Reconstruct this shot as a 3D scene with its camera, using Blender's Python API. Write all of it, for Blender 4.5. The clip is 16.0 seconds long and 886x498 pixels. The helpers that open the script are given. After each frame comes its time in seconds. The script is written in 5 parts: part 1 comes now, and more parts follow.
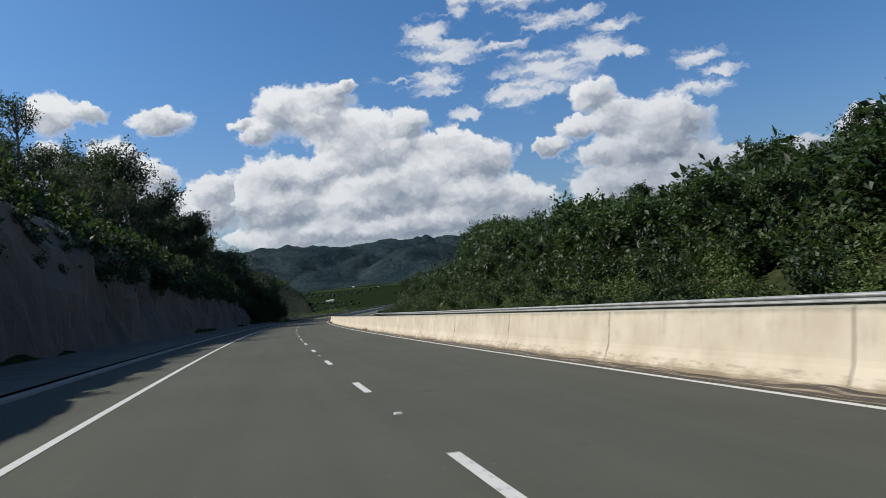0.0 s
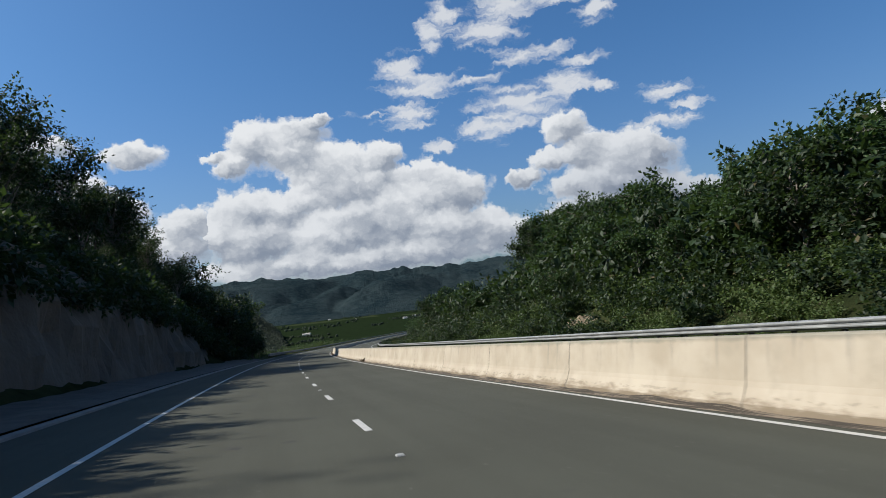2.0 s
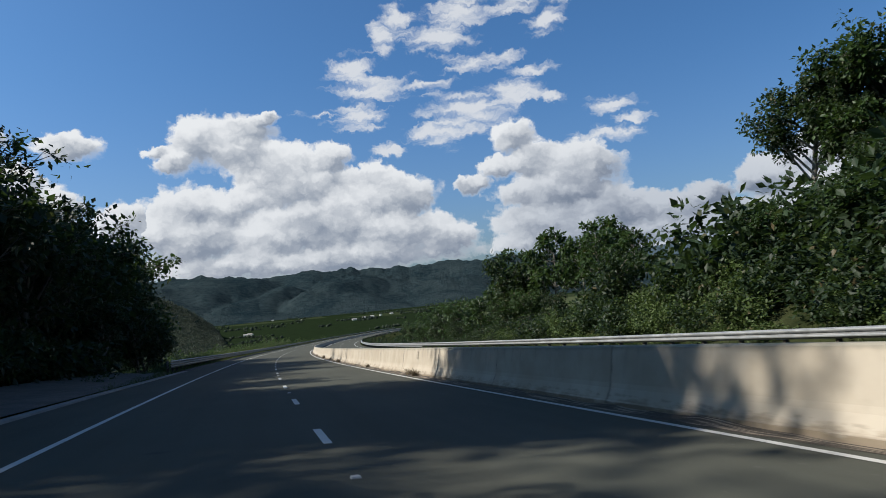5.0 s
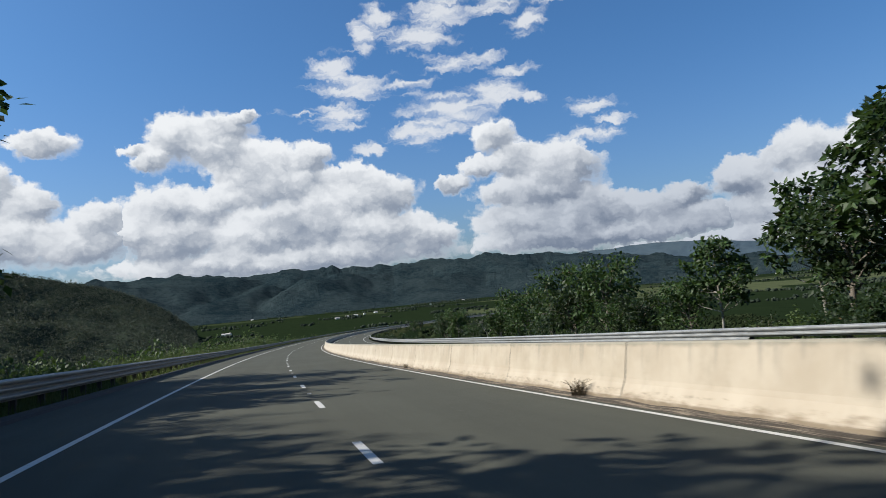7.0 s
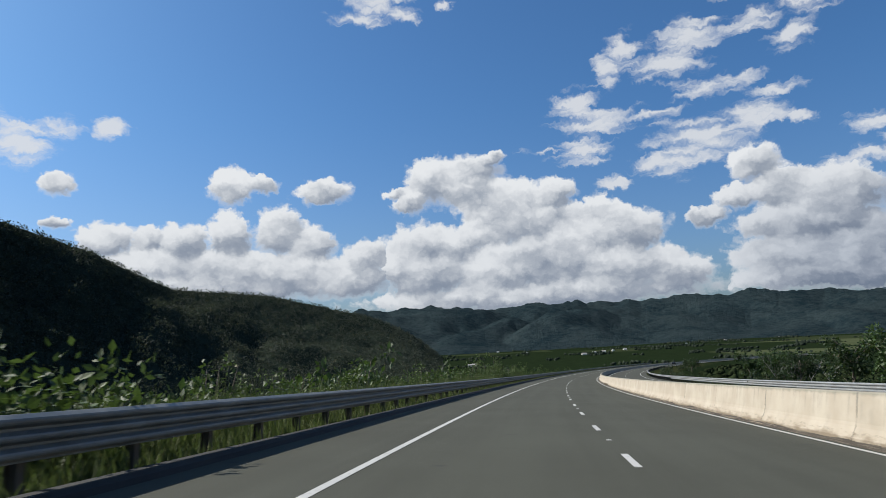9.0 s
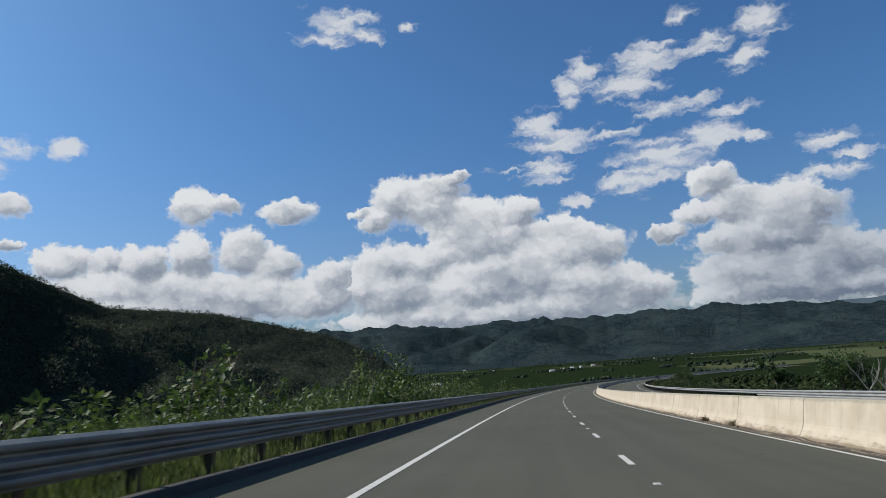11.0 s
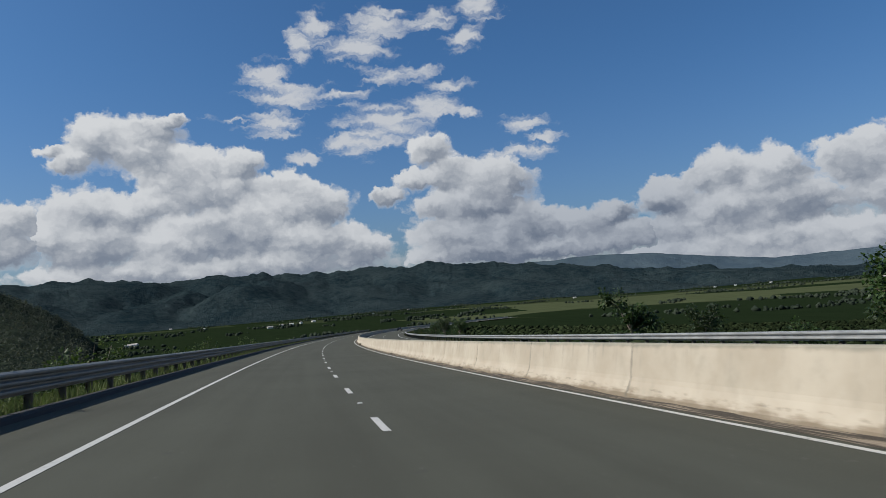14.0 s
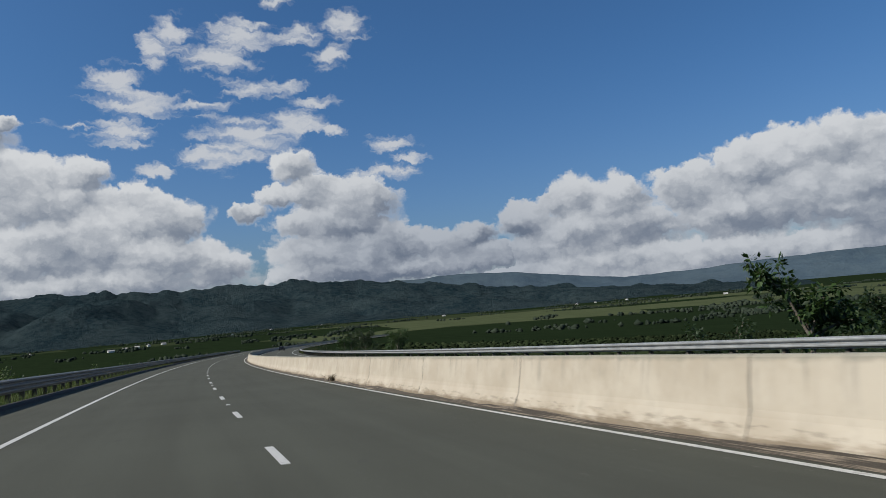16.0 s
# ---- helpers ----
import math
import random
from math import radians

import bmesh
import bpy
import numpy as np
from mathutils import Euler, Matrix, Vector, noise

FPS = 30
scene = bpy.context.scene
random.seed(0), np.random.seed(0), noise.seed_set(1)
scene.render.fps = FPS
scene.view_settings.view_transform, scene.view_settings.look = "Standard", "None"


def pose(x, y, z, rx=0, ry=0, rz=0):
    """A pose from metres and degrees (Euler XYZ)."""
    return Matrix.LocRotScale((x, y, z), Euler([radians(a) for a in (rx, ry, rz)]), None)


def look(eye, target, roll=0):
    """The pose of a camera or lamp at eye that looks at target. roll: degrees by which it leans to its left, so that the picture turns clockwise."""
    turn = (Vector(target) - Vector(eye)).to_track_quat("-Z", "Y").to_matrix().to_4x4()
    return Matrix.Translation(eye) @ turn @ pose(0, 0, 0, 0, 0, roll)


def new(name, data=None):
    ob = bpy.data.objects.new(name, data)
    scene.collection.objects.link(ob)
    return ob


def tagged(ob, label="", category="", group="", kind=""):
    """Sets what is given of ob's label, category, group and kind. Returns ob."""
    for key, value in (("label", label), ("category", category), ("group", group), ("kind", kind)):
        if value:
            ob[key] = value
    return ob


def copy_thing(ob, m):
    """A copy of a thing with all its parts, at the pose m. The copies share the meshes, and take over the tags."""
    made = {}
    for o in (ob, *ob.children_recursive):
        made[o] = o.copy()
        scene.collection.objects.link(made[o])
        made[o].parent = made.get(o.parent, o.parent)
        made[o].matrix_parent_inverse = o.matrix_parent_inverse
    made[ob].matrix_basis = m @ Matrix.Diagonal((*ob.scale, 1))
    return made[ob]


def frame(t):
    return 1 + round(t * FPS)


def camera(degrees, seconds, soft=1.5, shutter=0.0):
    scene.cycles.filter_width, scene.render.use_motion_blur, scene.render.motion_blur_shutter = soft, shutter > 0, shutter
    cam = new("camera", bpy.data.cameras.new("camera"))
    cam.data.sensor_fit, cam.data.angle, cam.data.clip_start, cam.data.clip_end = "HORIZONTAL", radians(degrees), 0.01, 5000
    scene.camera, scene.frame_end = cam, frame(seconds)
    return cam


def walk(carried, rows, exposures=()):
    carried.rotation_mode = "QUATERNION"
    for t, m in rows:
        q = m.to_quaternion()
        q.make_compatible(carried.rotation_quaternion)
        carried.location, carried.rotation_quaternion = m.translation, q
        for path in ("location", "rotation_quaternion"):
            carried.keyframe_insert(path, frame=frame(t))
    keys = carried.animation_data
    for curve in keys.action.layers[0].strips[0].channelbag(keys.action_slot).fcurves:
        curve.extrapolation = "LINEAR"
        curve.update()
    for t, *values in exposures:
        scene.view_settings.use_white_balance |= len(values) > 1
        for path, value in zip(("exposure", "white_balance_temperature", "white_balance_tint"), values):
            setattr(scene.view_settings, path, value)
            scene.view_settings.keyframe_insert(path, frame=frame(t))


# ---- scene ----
cam = camera(68.0, 16.0, soft=0.45, shutter=0.08)
walk(cam, [
    (0, pose(-1.355, 1.664, 1.142, 91.109, 5.770, -15.937)),
    (0.5, pose(-1.215, 13.591, 0.462, 92.705, 5.318, -16.668)),
    (1, pose(-0.966, 25.595, -0.229, 93.462, 5.843, -16.732)),
    (1.5, pose(-0.613, 37.852, -0.940, 93.633, 6.563, -17.114)),
    (2, pose(-0.140, 50.147, -1.661, 93.656, 6.500, -18.073)),
    (2.5, pose(0.443, 62.280, -2.379, 93.822, 6.486, -18.764)),
    (3, pose(1.165, 74.380, -3.102, 93.801, 6.362, -20.053)),
    (3.5, pose(2.090, 86.493, -3.836, 93.778, 6.187, -20.688)),
    (4, pose(3.203, 98.594, -4.578, 93.734, 5.872, -21.381)),
    (4.5, pose(4.453, 110.712, -5.328, 93.661, 5.509, -22.107)),
    (5, pose(5.795, 122.880, -6.086, 93.550, 5.187, -22.840)),
    (5.5, pose(7.182, 135.130, -6.851, 93.392, 5.000, -23.551)),
    (6, pose(8.595, 147.455, -7.623, 92.967, 4.839, -25.072)),
    (6.5, pose(10.128, 159.863, -8.401, 93.110, 5.079, -25.218)),
    (7, pose(11.856, 172.396, -9.183, 93.376, 5.190, -24.531)),
    (7.5, pose(13.751, 184.998, -9.964, 94.399, 4.825, -17.392)),
    (8, pose(15.801, 197.621, -10.742, 95.061, 3.908, -10.065)),
    (8.5, pose(17.905, 210.229, -11.508, 97.128, 3.246, -5.037)),
    (9, pose(20.194, 222.885, -12.272, 97.990, 3.214, -3.535)),
    (9.5, pose(22.677, 235.586, -13.035, 98.728, 3.500, -3.070)),
    (10, pose(25.346, 248.325, -13.794, 99.271, 3.902, -3.491)),
    (10.5, pose(28.193, 261.096, -14.544, 99.549, 4.213, -4.647)),
    (11, pose(31.196, 273.897, -15.284, 99.490, 4.231, -6.383)),
    (11.5, pose(34.344, 286.729, -16.014, 98.794, 3.719, -11.074)),
    (12, pose(37.825, 299.784, -16.754, 96.051, 3.918, -17.870)),
    (12.5, pose(41.404, 312.713, -17.475, 93.349, 4.639, -24.257)),
    (13, pose(45.100, 325.625, -18.182, 92.697, 5.254, -28.362)),
    (13.5, pose(48.935, 338.636, -18.882, 92.911, 5.197, -29.484)),
    (14, pose(52.928, 351.674, -19.572, 93.985, 4.466, -30.395)),
    (14.5, pose(57.083, 364.703, -20.252, 95.443, 3.882, -32.015)),
    (15, pose(61.401, 377.737, -20.921, 94.884, 4.612, -36.766)),
    (15.5, pose(65.893, 390.794, -21.581, 94.675, 4.908, -40.293)),
    (16, pose(70.539, 403.830, -22.229, 94.726, 4.805, -42.231)),
], exposures=((0.0, 0.55, 6300, 10), (3.0, 0.56, 6300, 10), (5.5, 0.62, 6300, 10), (6.5, 0.70, 6300, 10), (7.1, 0.67, 6300, 10), (7.5, 0.56, 6300, 10), (8.0, 0.52, 6300, 10), (8.5, 0.56, 6300, 10), (11.0, 0.44, 6300, 10), (12.5, 0.30, 6300, 10), (16.0, 0.24, 6300, 10)))

# ---- world, sun, exposure ----
SUN_AZ, SUN_EL = -70.0, 41.5          # degrees clockwise from +y, and above the horizon

# clouds: azimuth, elevation, half width, half height, all in degrees
BANK = [(3.4, 13.8, 2.6, 1.9), (6.7, 14.5, 2.7, 1.4), (8.6, 15.3, 1.1, 0.7), (0.2, 12.9, 1.3, 0.5), (9.8, 11.5, 4.7, 2.0), (13.8, 12.0, 2.2, 1.4),
        (17.8, 8.4, 5.1, 2.2), (20.8, 8.1, 2.3, 1.5), (14.0, 6.4, 7.5, 2.8), (19.5, 5.2, 5.2, 2.2), (23.8, 4.3, 2.6, 1.5), (2.1, 8.4, 2.8, 1.9),
        (5.2, 8.0, 2.5, 1.7), (2.5, 5.8, 4.5, 2.3), (8.4, 5.7, 4.5, 2.7), (0.3, 6.7, 2.1, 2.5), (11.7, 3.5, 15.3, 1.4), (6.7, 12.8, 3.1, 1.7), (11.5, 9.8, 5.7, 1.9), (7.7, 8.9, 3.3, 1.4), (17.4, 9.7, 2.8, 1.9), (1.4, 12.2, 1.8, 1.0)]
COLUMN = [(30.2, 12.5, 2.0, 1.5), (32.0, 10.4, 2.6, 1.8), (26.2, 8.9, 1.6, 0.9), (28.5, 10.1, 1.7, 1.1), (35.4, 9.2, 3.8, 2.2), (33.3, 7.4, 5.5, 2.0),
          (32.7, 5.2, 4.8, 2.1), (37.1, 5.1, 4.5, 2.4), (34.5, 3.4, 6.8, 1.4), (42.9, 4.9, 3.7, 1.6), (45.4, 5.8, 2.0, 1.1), (46.2, 3.7, 3.8, 1.6),
          (40.4, 3.2, 9.1, 1.1)]
HEAP = [(50.1, 6.4, 2.6, 1.7), (54.2, 7.8, 2.9, 2.0), (58.0, 7.5, 2.9, 2.0), (56.4, 4.8, 6.9, 2.7), (51.2, 3.9, 4.1, 1.6), (58.2, 2.3, 10.7, 1.4),
        (64.1, 7.7, 3.4, 2.2), (68.0, 8.5, 3.2, 2.3), (71.3, 9.3, 3.0, 2.2), (74.7, 9.5, 2.9, 2.1), (77.1, 8.8, 2.4, 2.4), (68.1, 5.4, 6.8, 2.6),
        (73.9, 6.0, 5.4, 3.0), (76.6, 4.5, 3.0, 3.2), (80.0, 7.8, 3.8, 3.4), (81.0, 3.1, 4.5, 2.6), (64.0, 1.3, 26.0, 2.2)]
WEST = [(-13.9, 13.6, 2.0, 1.5), (-11.6, 13.9, 1.5, 0.7), (-6.2, 13.2, 2.4, 1.1), (-27.0, 13.4, 1.3, 1.0), (-26.9, 10.4, 1.1, 0.5), (-23.5, 9.1, 2.2, 1.5),
        (-20.4, 9.3, 1.5, 1.2), (-17.7, 9.1, 1.9, 1.6), (-14.1, 9.5, 2.0, 2.1), (-10.1, 9.9, 2.1, 2.1), (-7.4, 8.6, 2.1, 1.7), (-20.0, 7.2, 4.8, 1.6),
        (-14.6, 6.7, 5.2, 1.9), (-9.3, 6.5, 5.0, 2.0), (-2.6, 7.7, 2.2, 1.4), (-4.1, 5.8, 4.3, 2.0), (-15.9, 5.3, 14.1, 1.4)]
WISP_HIGH = [(26.3, 23.2, 2.7, 1.1), (24.2, 21.4, 2.9, 1.2), (31.4, 23.1, 2.2, 0.7), (20.9, 23.2, 1.0, 1.1), (19.3, 21.6, 1.0, 1.2), (33.9, 21.5, 1.4, 1.0),
             (35.6, 23.8, 1.6, 1.0), (29.6, 25.7, 1.0, 0.6), (28.1, 19.1, 3.0, 0.6), (32.3, 17.9, 1.8, 0.4), (16.6, 19.1, 1.6, 1.2), (18.2, 17.8, 3.1, 1.0),
             (23.0, 17.8, 2.4, 0.4), (16.7, 15.7, 2.0, 1.1), (13.7, 15.8, 1.7, 0.2)]
WISP_LOW = [(26.8, 15.3, 3.5, 1.5), (30.4, 16.1, 2.3, 1.1), (24.3, 13.7, 3.1, 1.1), (22.6, 14.0, 1.8, 0.7), (33.9, 15.4, 1.3, 0.3), (19.1, 12.4, 1.3, 0.5),
            (39.1, 14.0, 2.1, 0.6), (40.2, 12.7, 1.5, 0.5), (38.1, 11.8, 2.4, 0.6), (36.1, 11.4, 1.6, 0.5), (-0.5, 28.8, 2.7, 1.0), (-2.6, 27.5, 2.4, 0.6),
            (1.0, 27.7, 1.7, 0.5), (5.3, 28.3, 0.8, 0.4), (-23.2, 17.9, 1.1, 0.8), (-26.4, 17.6, 1.3, 0.6), (-29.4, 16.3, 2.0, 1.7)]
REAR = [(100.0, 9.0, 14.0, 5.0), (135.0, 8.0, 16.0, 4.0), (-60.0, 9.0, 14.0, 3.0), (180.0, 7.0, 18.0, 3.5), (-110.0, 8.0, 16.0, 4.0)]


class Net:
    """Short names for building node trees."""

    def __init__(self, tree):
        self.t = tree

    def node(self, bl_name, **sets):
        n = self.t.nodes.new(bl_name)
        for k, v in sets.items():
            if k == "op":
                n.operation = v
            elif k == "blend":
                n.blend_type = v
            elif k == "kind":
                n.data_type = v
        return n

    def link(self, a, b):
        self.t.links.new(a, b)

    def put(self, socket, v):
        if isinstance(v, (int, float, tuple)):
            socket.default_value = v
        else:
            self.link(v, socket)

    def math(self, op, a, b=0.0, c=0.0, clamp=False):
        n = self.node("ShaderNodeMath", op=op)
        n.use_clamp = clamp
        for s, v in zip(n.inputs, (a, b, c)):
            self.put(s, v)
        return n.outputs[0]

    def vec(self, op, a, b=(0, 0, 0), scale=None):
        n = self.node("ShaderNodeVectorMath", op=op)
        self.put(n.inputs[0], a)
        self.put(n.inputs[1], b)
        if scale is not None:
            self.put(n.inputs["Scale"], scale)
        return n.outputs["Value" if op in ("LENGTH", "DOT_PRODUCT") else "Vector"]

    def noise(self, v, scale, detail=4.0, rough=0.55, colour=False, distort=0.0):
        n = self.node("ShaderNodeTexNoise")
        self.put(n.inputs["Vector"], v)
        n.inputs["Scale"].default_value, n.inputs["Detail"].default_value = scale, detail
        n.inputs["Roughness"].default_value, n.inputs["Distortion"].default_value = rough, distort
        return n.outputs["Color" if colour else "Fac"]

    def step(self, v, lo, hi, a=0.0, b=1.0, smooth=True):
        n = self.node("ShaderNodeMapRange")
        n.interpolation_type = "SMOOTHSTEP" if smooth else "LINEAR"
        for s, x in zip(n.inputs, (v, lo, hi, a, b)):
            self.put(s, x)
        return n.outputs[0]

    def mix(self, f, a, b, blend="MIX"):
        n = self.node("ShaderNodeMix", kind="RGBA", blend=blend)
        self.put(n.inputs["Factor"], f)
        for s, v in ((n.inputs[6], a), (n.inputs[7], b)):
            self.put(s, (*v, 1.0) if isinstance(v, tuple) and len(v) == 3 else v)
        return n.outputs[2]

    def combine(self, x, y, z):
        n = self.node("ShaderNodeCombineXYZ")
        for s, v in zip(n.inputs, (x, y, z)):
            self.put(s, v)
        return n.outputs[0]

    def split(self, v):
        n = self.node("ShaderNodeSeparateXYZ")
        self.put(n.inputs[0], v)
        return n.outputs


def blob_field(name, blobs):
    """A node group: the height of a heap of soft ellipses at a point (azimuth, elevation), and how far up its own puff the point lies."""
    g = bpy.data.node_groups.new(name, "ShaderNodeTree")
    g.interface.new_socket("Point", in_out="INPUT", socket_type="NodeSocketVector")
    g.interface.new_socket("Height", in_out="OUTPUT", socket_type="NodeSocketFloat")
    g.interface.new_socket("Rise", in_out="OUTPUT", socket_type="NodeSocketFloat")
    n = Net(g)
    p = n.node("NodeGroupInput").outputs[0]
    best = total = rise = None
    for az, el, w, h in blobs:
        q = n.vec("MULTIPLY", n.vec("SUBTRACT", p, (az, el, 0.0)), (1.0 / w, 1.0 / h, 0.0))
        d = n.vec("LENGTH", q)
        best = d if best is None else n.math("SMOOTH_MIN", best, d, 0.22)
        near = n.math("POWER", n.math("SUBTRACT", 1.3, d, clamp=True), 3.0)
        up = n.math("MULTIPLY", near, n.vec("DOT_PRODUCT", q, (-0.35, 0.9, 0.0)))
        total = near if total is None else n.math("ADD", total, near)
        rise = up if rise is None else n.math("ADD", rise, up)
    out = n.node("NodeGroupOutput")
    n.link(n.math("SUBTRACT", 1.0, best), out.inputs[0])
    n.link(n.math("DIVIDE", rise, n.math("ADD", total, 0.0005)), out.inputs[1])
    return g


def build_sky():
    w = bpy.data.worlds.new("sky")
    scene.world = w
    w.use_nodes = True
    w.node_tree.nodes.clear()
    n = Net(w.node_tree)
    sky = n.node("ShaderNodeTexSky")
    sky.sky_type, sky.sun_disc = "NISHITA", False
    sky.sun_elevation, sky.sun_rotation = radians(SUN_EL), radians(SUN_AZ)
    sky.altitude, sky.air_density, sky.dust_density, sky.ozone_density = 300, 1.0, 2.2, 2.0
    d = n.split(n.node("ShaderNodeTexCoord").outputs["Generated"])
    az = n.math("MULTIPLY", n.math("ARCTAN2", d[0], d[1]), 57.2958)
    el = n.math("MULTIPLY", n.math("ARCSINE", d[2]), 57.2958)
    p = n.combine(az, el, 0.0)

    def heap(blobs, name, point):
        g = n.node("ShaderNodeGroup")
        g.node_tree = blob_field(name, blobs)
        n.put(g.inputs[0], point)
        return g.outputs

    def sway(scale, detail, wide, high):
        shift = n.vec("SUBTRACT", n.noise(p, scale, detail, 0.55, True), (0.5, 0.5, 0.5))
        return n.vec("MULTIPLY", shift, (wide, high, 0.0))

    # cumulus: heaps of ellipses whose rims billow in rounded lobes
    q = n.vec("ADD", n.vec("ADD", p, sway(0.45, 2.0, 1.3, 1.0)), sway(1.7, 3.0, 1.15, 0.9))
    lobe = n.node("ShaderNodeTexVoronoi")
    lobe.feature = "SMOOTH_F1"
    lobe.inputs["Smoothness"].default_value, lobe.inputs["Scale"].default_value = 0.35, 0.75
    lobe.inputs["Detail"].default_value, lobe.inputs["Roughness"].default_value = 2.0, 0.42
    lobe.inputs["Lacunarity"].default_value = 2.4
    n.put(lobe.inputs["Vector"], n.vec("MULTIPLY", q, (0.85, 1.15, 1.0)))
    billow = n.math("SUBTRACT", 0.5, lobe.outputs["Distance"])
    height = rise = None
    for name, blobs in (("bank", BANK), ("column", COLUMN), ("heap", HEAP), ("west", WEST), ("rear", REAR)):
        h, r = heap(blobs, name, q)
        if height is None:
            height, rise = h, r
        else:
            ahead = n.math("GREATER_THAN", h, height)
            rise = n.math("ADD", n.math("MULTIPLY", ahead, r), n.math("MULTIPLY", n.math("SUBTRACT", 1.0, ahead), rise))
            height = n.math("MAXIMUM", height, h)
    fine = n.math("SUBTRACT", n.noise(p, 2.2, 6.0, 0.6), 0.5)
    dens = n.math("ADD", n.math("ADD", height, 0.31), n.math("ADD", n.math("MULTIPLY", billow, 0.42), n.math("MULTIPLY", fine, 0.22)))
    alpha = n.step(dens, 0.0, n.step(rise, -0.6, 0.4, 0.55, 0.27))
    streak = n.math("SUBTRACT", n.noise(n.vec("MULTIPLY", q, (0.4, 1.0, 0.0)), 0.5, 3.0, 0.5), 0.5)
    lit = n.math("ADD", n.math("MULTIPLY", rise, 0.85), n.math("MULTIPLY", billow, 0.5))
    lit = n.math("ADD", lit, n.math("ADD", n.math("MULTIPLY", streak, 1.25), n.math("MULTIPLY", fine, 0.12)))
    lit = n.math("ADD", lit, n.step(dens, 0.0, 0.45, 0.45, 0.0))
    lit = n.step(lit, -0.8, 0.42)
    cloud = n.mix(lit, (0.31, 0.36, 0.44), (0.95, 0.96, 0.96))
    low = n.math("SUBTRACT", 1.0, n.step(el, 5.0, 14.0))
    cloud = n.mix(n.math("MULTIPLY", low, n.step(az, 22.0, 36.0, 0.2, n.step(az, 48.0, 56.0, 0.9, 0.45))), cloud, (0.60, 0.64, 0.71), "MULTIPLY")
    # thin torn wisps higher up
    thin_p = n.vec("ADD", n.vec("ADD", p, sway(0.6, 3.0, 2.2, 1.5)), sway(2.0, 2.0, 0.9, 0.7))
    slant = n.node("ShaderNodeMapping")
    slant.inputs["Rotation"].default_value = (0.0, 0.0, radians(-30))
    slant.inputs["Scale"].default_value = (0.4, 1.8, 1.0)
    n.put(slant.inputs["Vector"], thin_p)
    streaks = n.noise(slant.outputs[0], 0.8, 4.0, 0.5)
    wisps = n.math("MAXIMUM", heap(WISP_HIGH, "wisp_high", thin_p)[0], heap(WISP_LOW, "wisp_low", thin_p)[0])
    thin = n.math("ADD", wisps, n.math("MULTIPLY", n.math("SUBTRACT", streaks, 0.36), 2.9))
    veil = n.step(thin, 0.0, 1.25)
    base = n.node("ShaderNodeBackground")
    n.put(base.inputs[0], n.mix(1.0, sky.outputs[0], n.mix(n.step(el, 0.0, 22.0), (0.68, 0.86, 1.10), SKY_TINT), "MULTIPLY"))
    base.inputs[1].default_value = SKY
    puff = n.node("ShaderNodeBackground")
    n.put(puff.inputs[0], n.mix(alpha, (0.86, 0.87, 0.88), cloud))
    puff.inputs[1].default_value = CLOUD
    mix = n.node("ShaderNodeMixShader")
    n.put(mix.inputs[0], n.math("MAXIMUM", alpha, n.math("MULTIPLY", veil, 0.88)))
    n.link(base.outputs[0], mix.inputs[1])
    n.link(puff.outputs[0], mix.inputs[2])
    n.link(mix.outputs[0], n.node("ShaderNodeOutputWorld").inputs[0])


SKY, SKY_TINT, CLOUD = 0.069, (0.51, 0.86, 1.16), 0.575
build_sky()
lamp = bpy.data.lights.new("sun", "SUN")
lamp.energy, lamp.angle, lamp.color = 5.0, radians(0.53), (1.0, 0.93, 0.82)
a, b = radians(SUN_AZ), radians(SUN_EL)
sun_way = Vector((math.sin(a) * math.cos(b), math.cos(a) * math.cos(b), math.sin(b)))
new("sun", lamp).matrix_basis = look(sun_way * 100, (0, 0, 0))


# ---- materials ----
def material(name):
    m = bpy.data.materials.new(name)
    m.use_nodes = True
    n = Net(m.node_tree)
    return m, n, m.node_tree.nodes["Principled BSDF"]


def bump(n, bsdf, height, strength, distance):
    b = n.node("ShaderNodeBump")
    b.inputs["Strength"].default_value, b.inputs["Distance"].default_value = strength, distance
    n.put(b.inputs["Height"], height)
    n.link(b.outputs[0], bsdf.inputs["Normal"])


def position(n):
    return n.node("ShaderNodeNewGeometry").outputs["Position"]


def local(n):
    return n.node("ShaderNodeTexCoord").outputs["Object"]


def plain_surface(name, dark, light, scale, rough=0.8, metal=0.0, fine=None, relief=0.0, where=position):
    m, n, b = material(name)
    p = where(n)
    f = n.step(n.noise(p, scale, 5.0, 0.6), 0.3, 0.7)
    if fine:
        f = n.math("ADD", n.math("MULTIPLY", f, 0.6), n.math("MULTIPLY", n.noise(p, fine, 4.0, 0.7), 0.4))
    n.put(b.inputs["Base Color"], n.mix(f, dark, light))
    b.inputs["Roughness"].default_value, b.inputs["Metallic"].default_value = rough, metal
    if relief:
        bump(n, b, n.noise(p, fine or scale * 4, 5.0, 0.65), 0.8, relief)
    return m


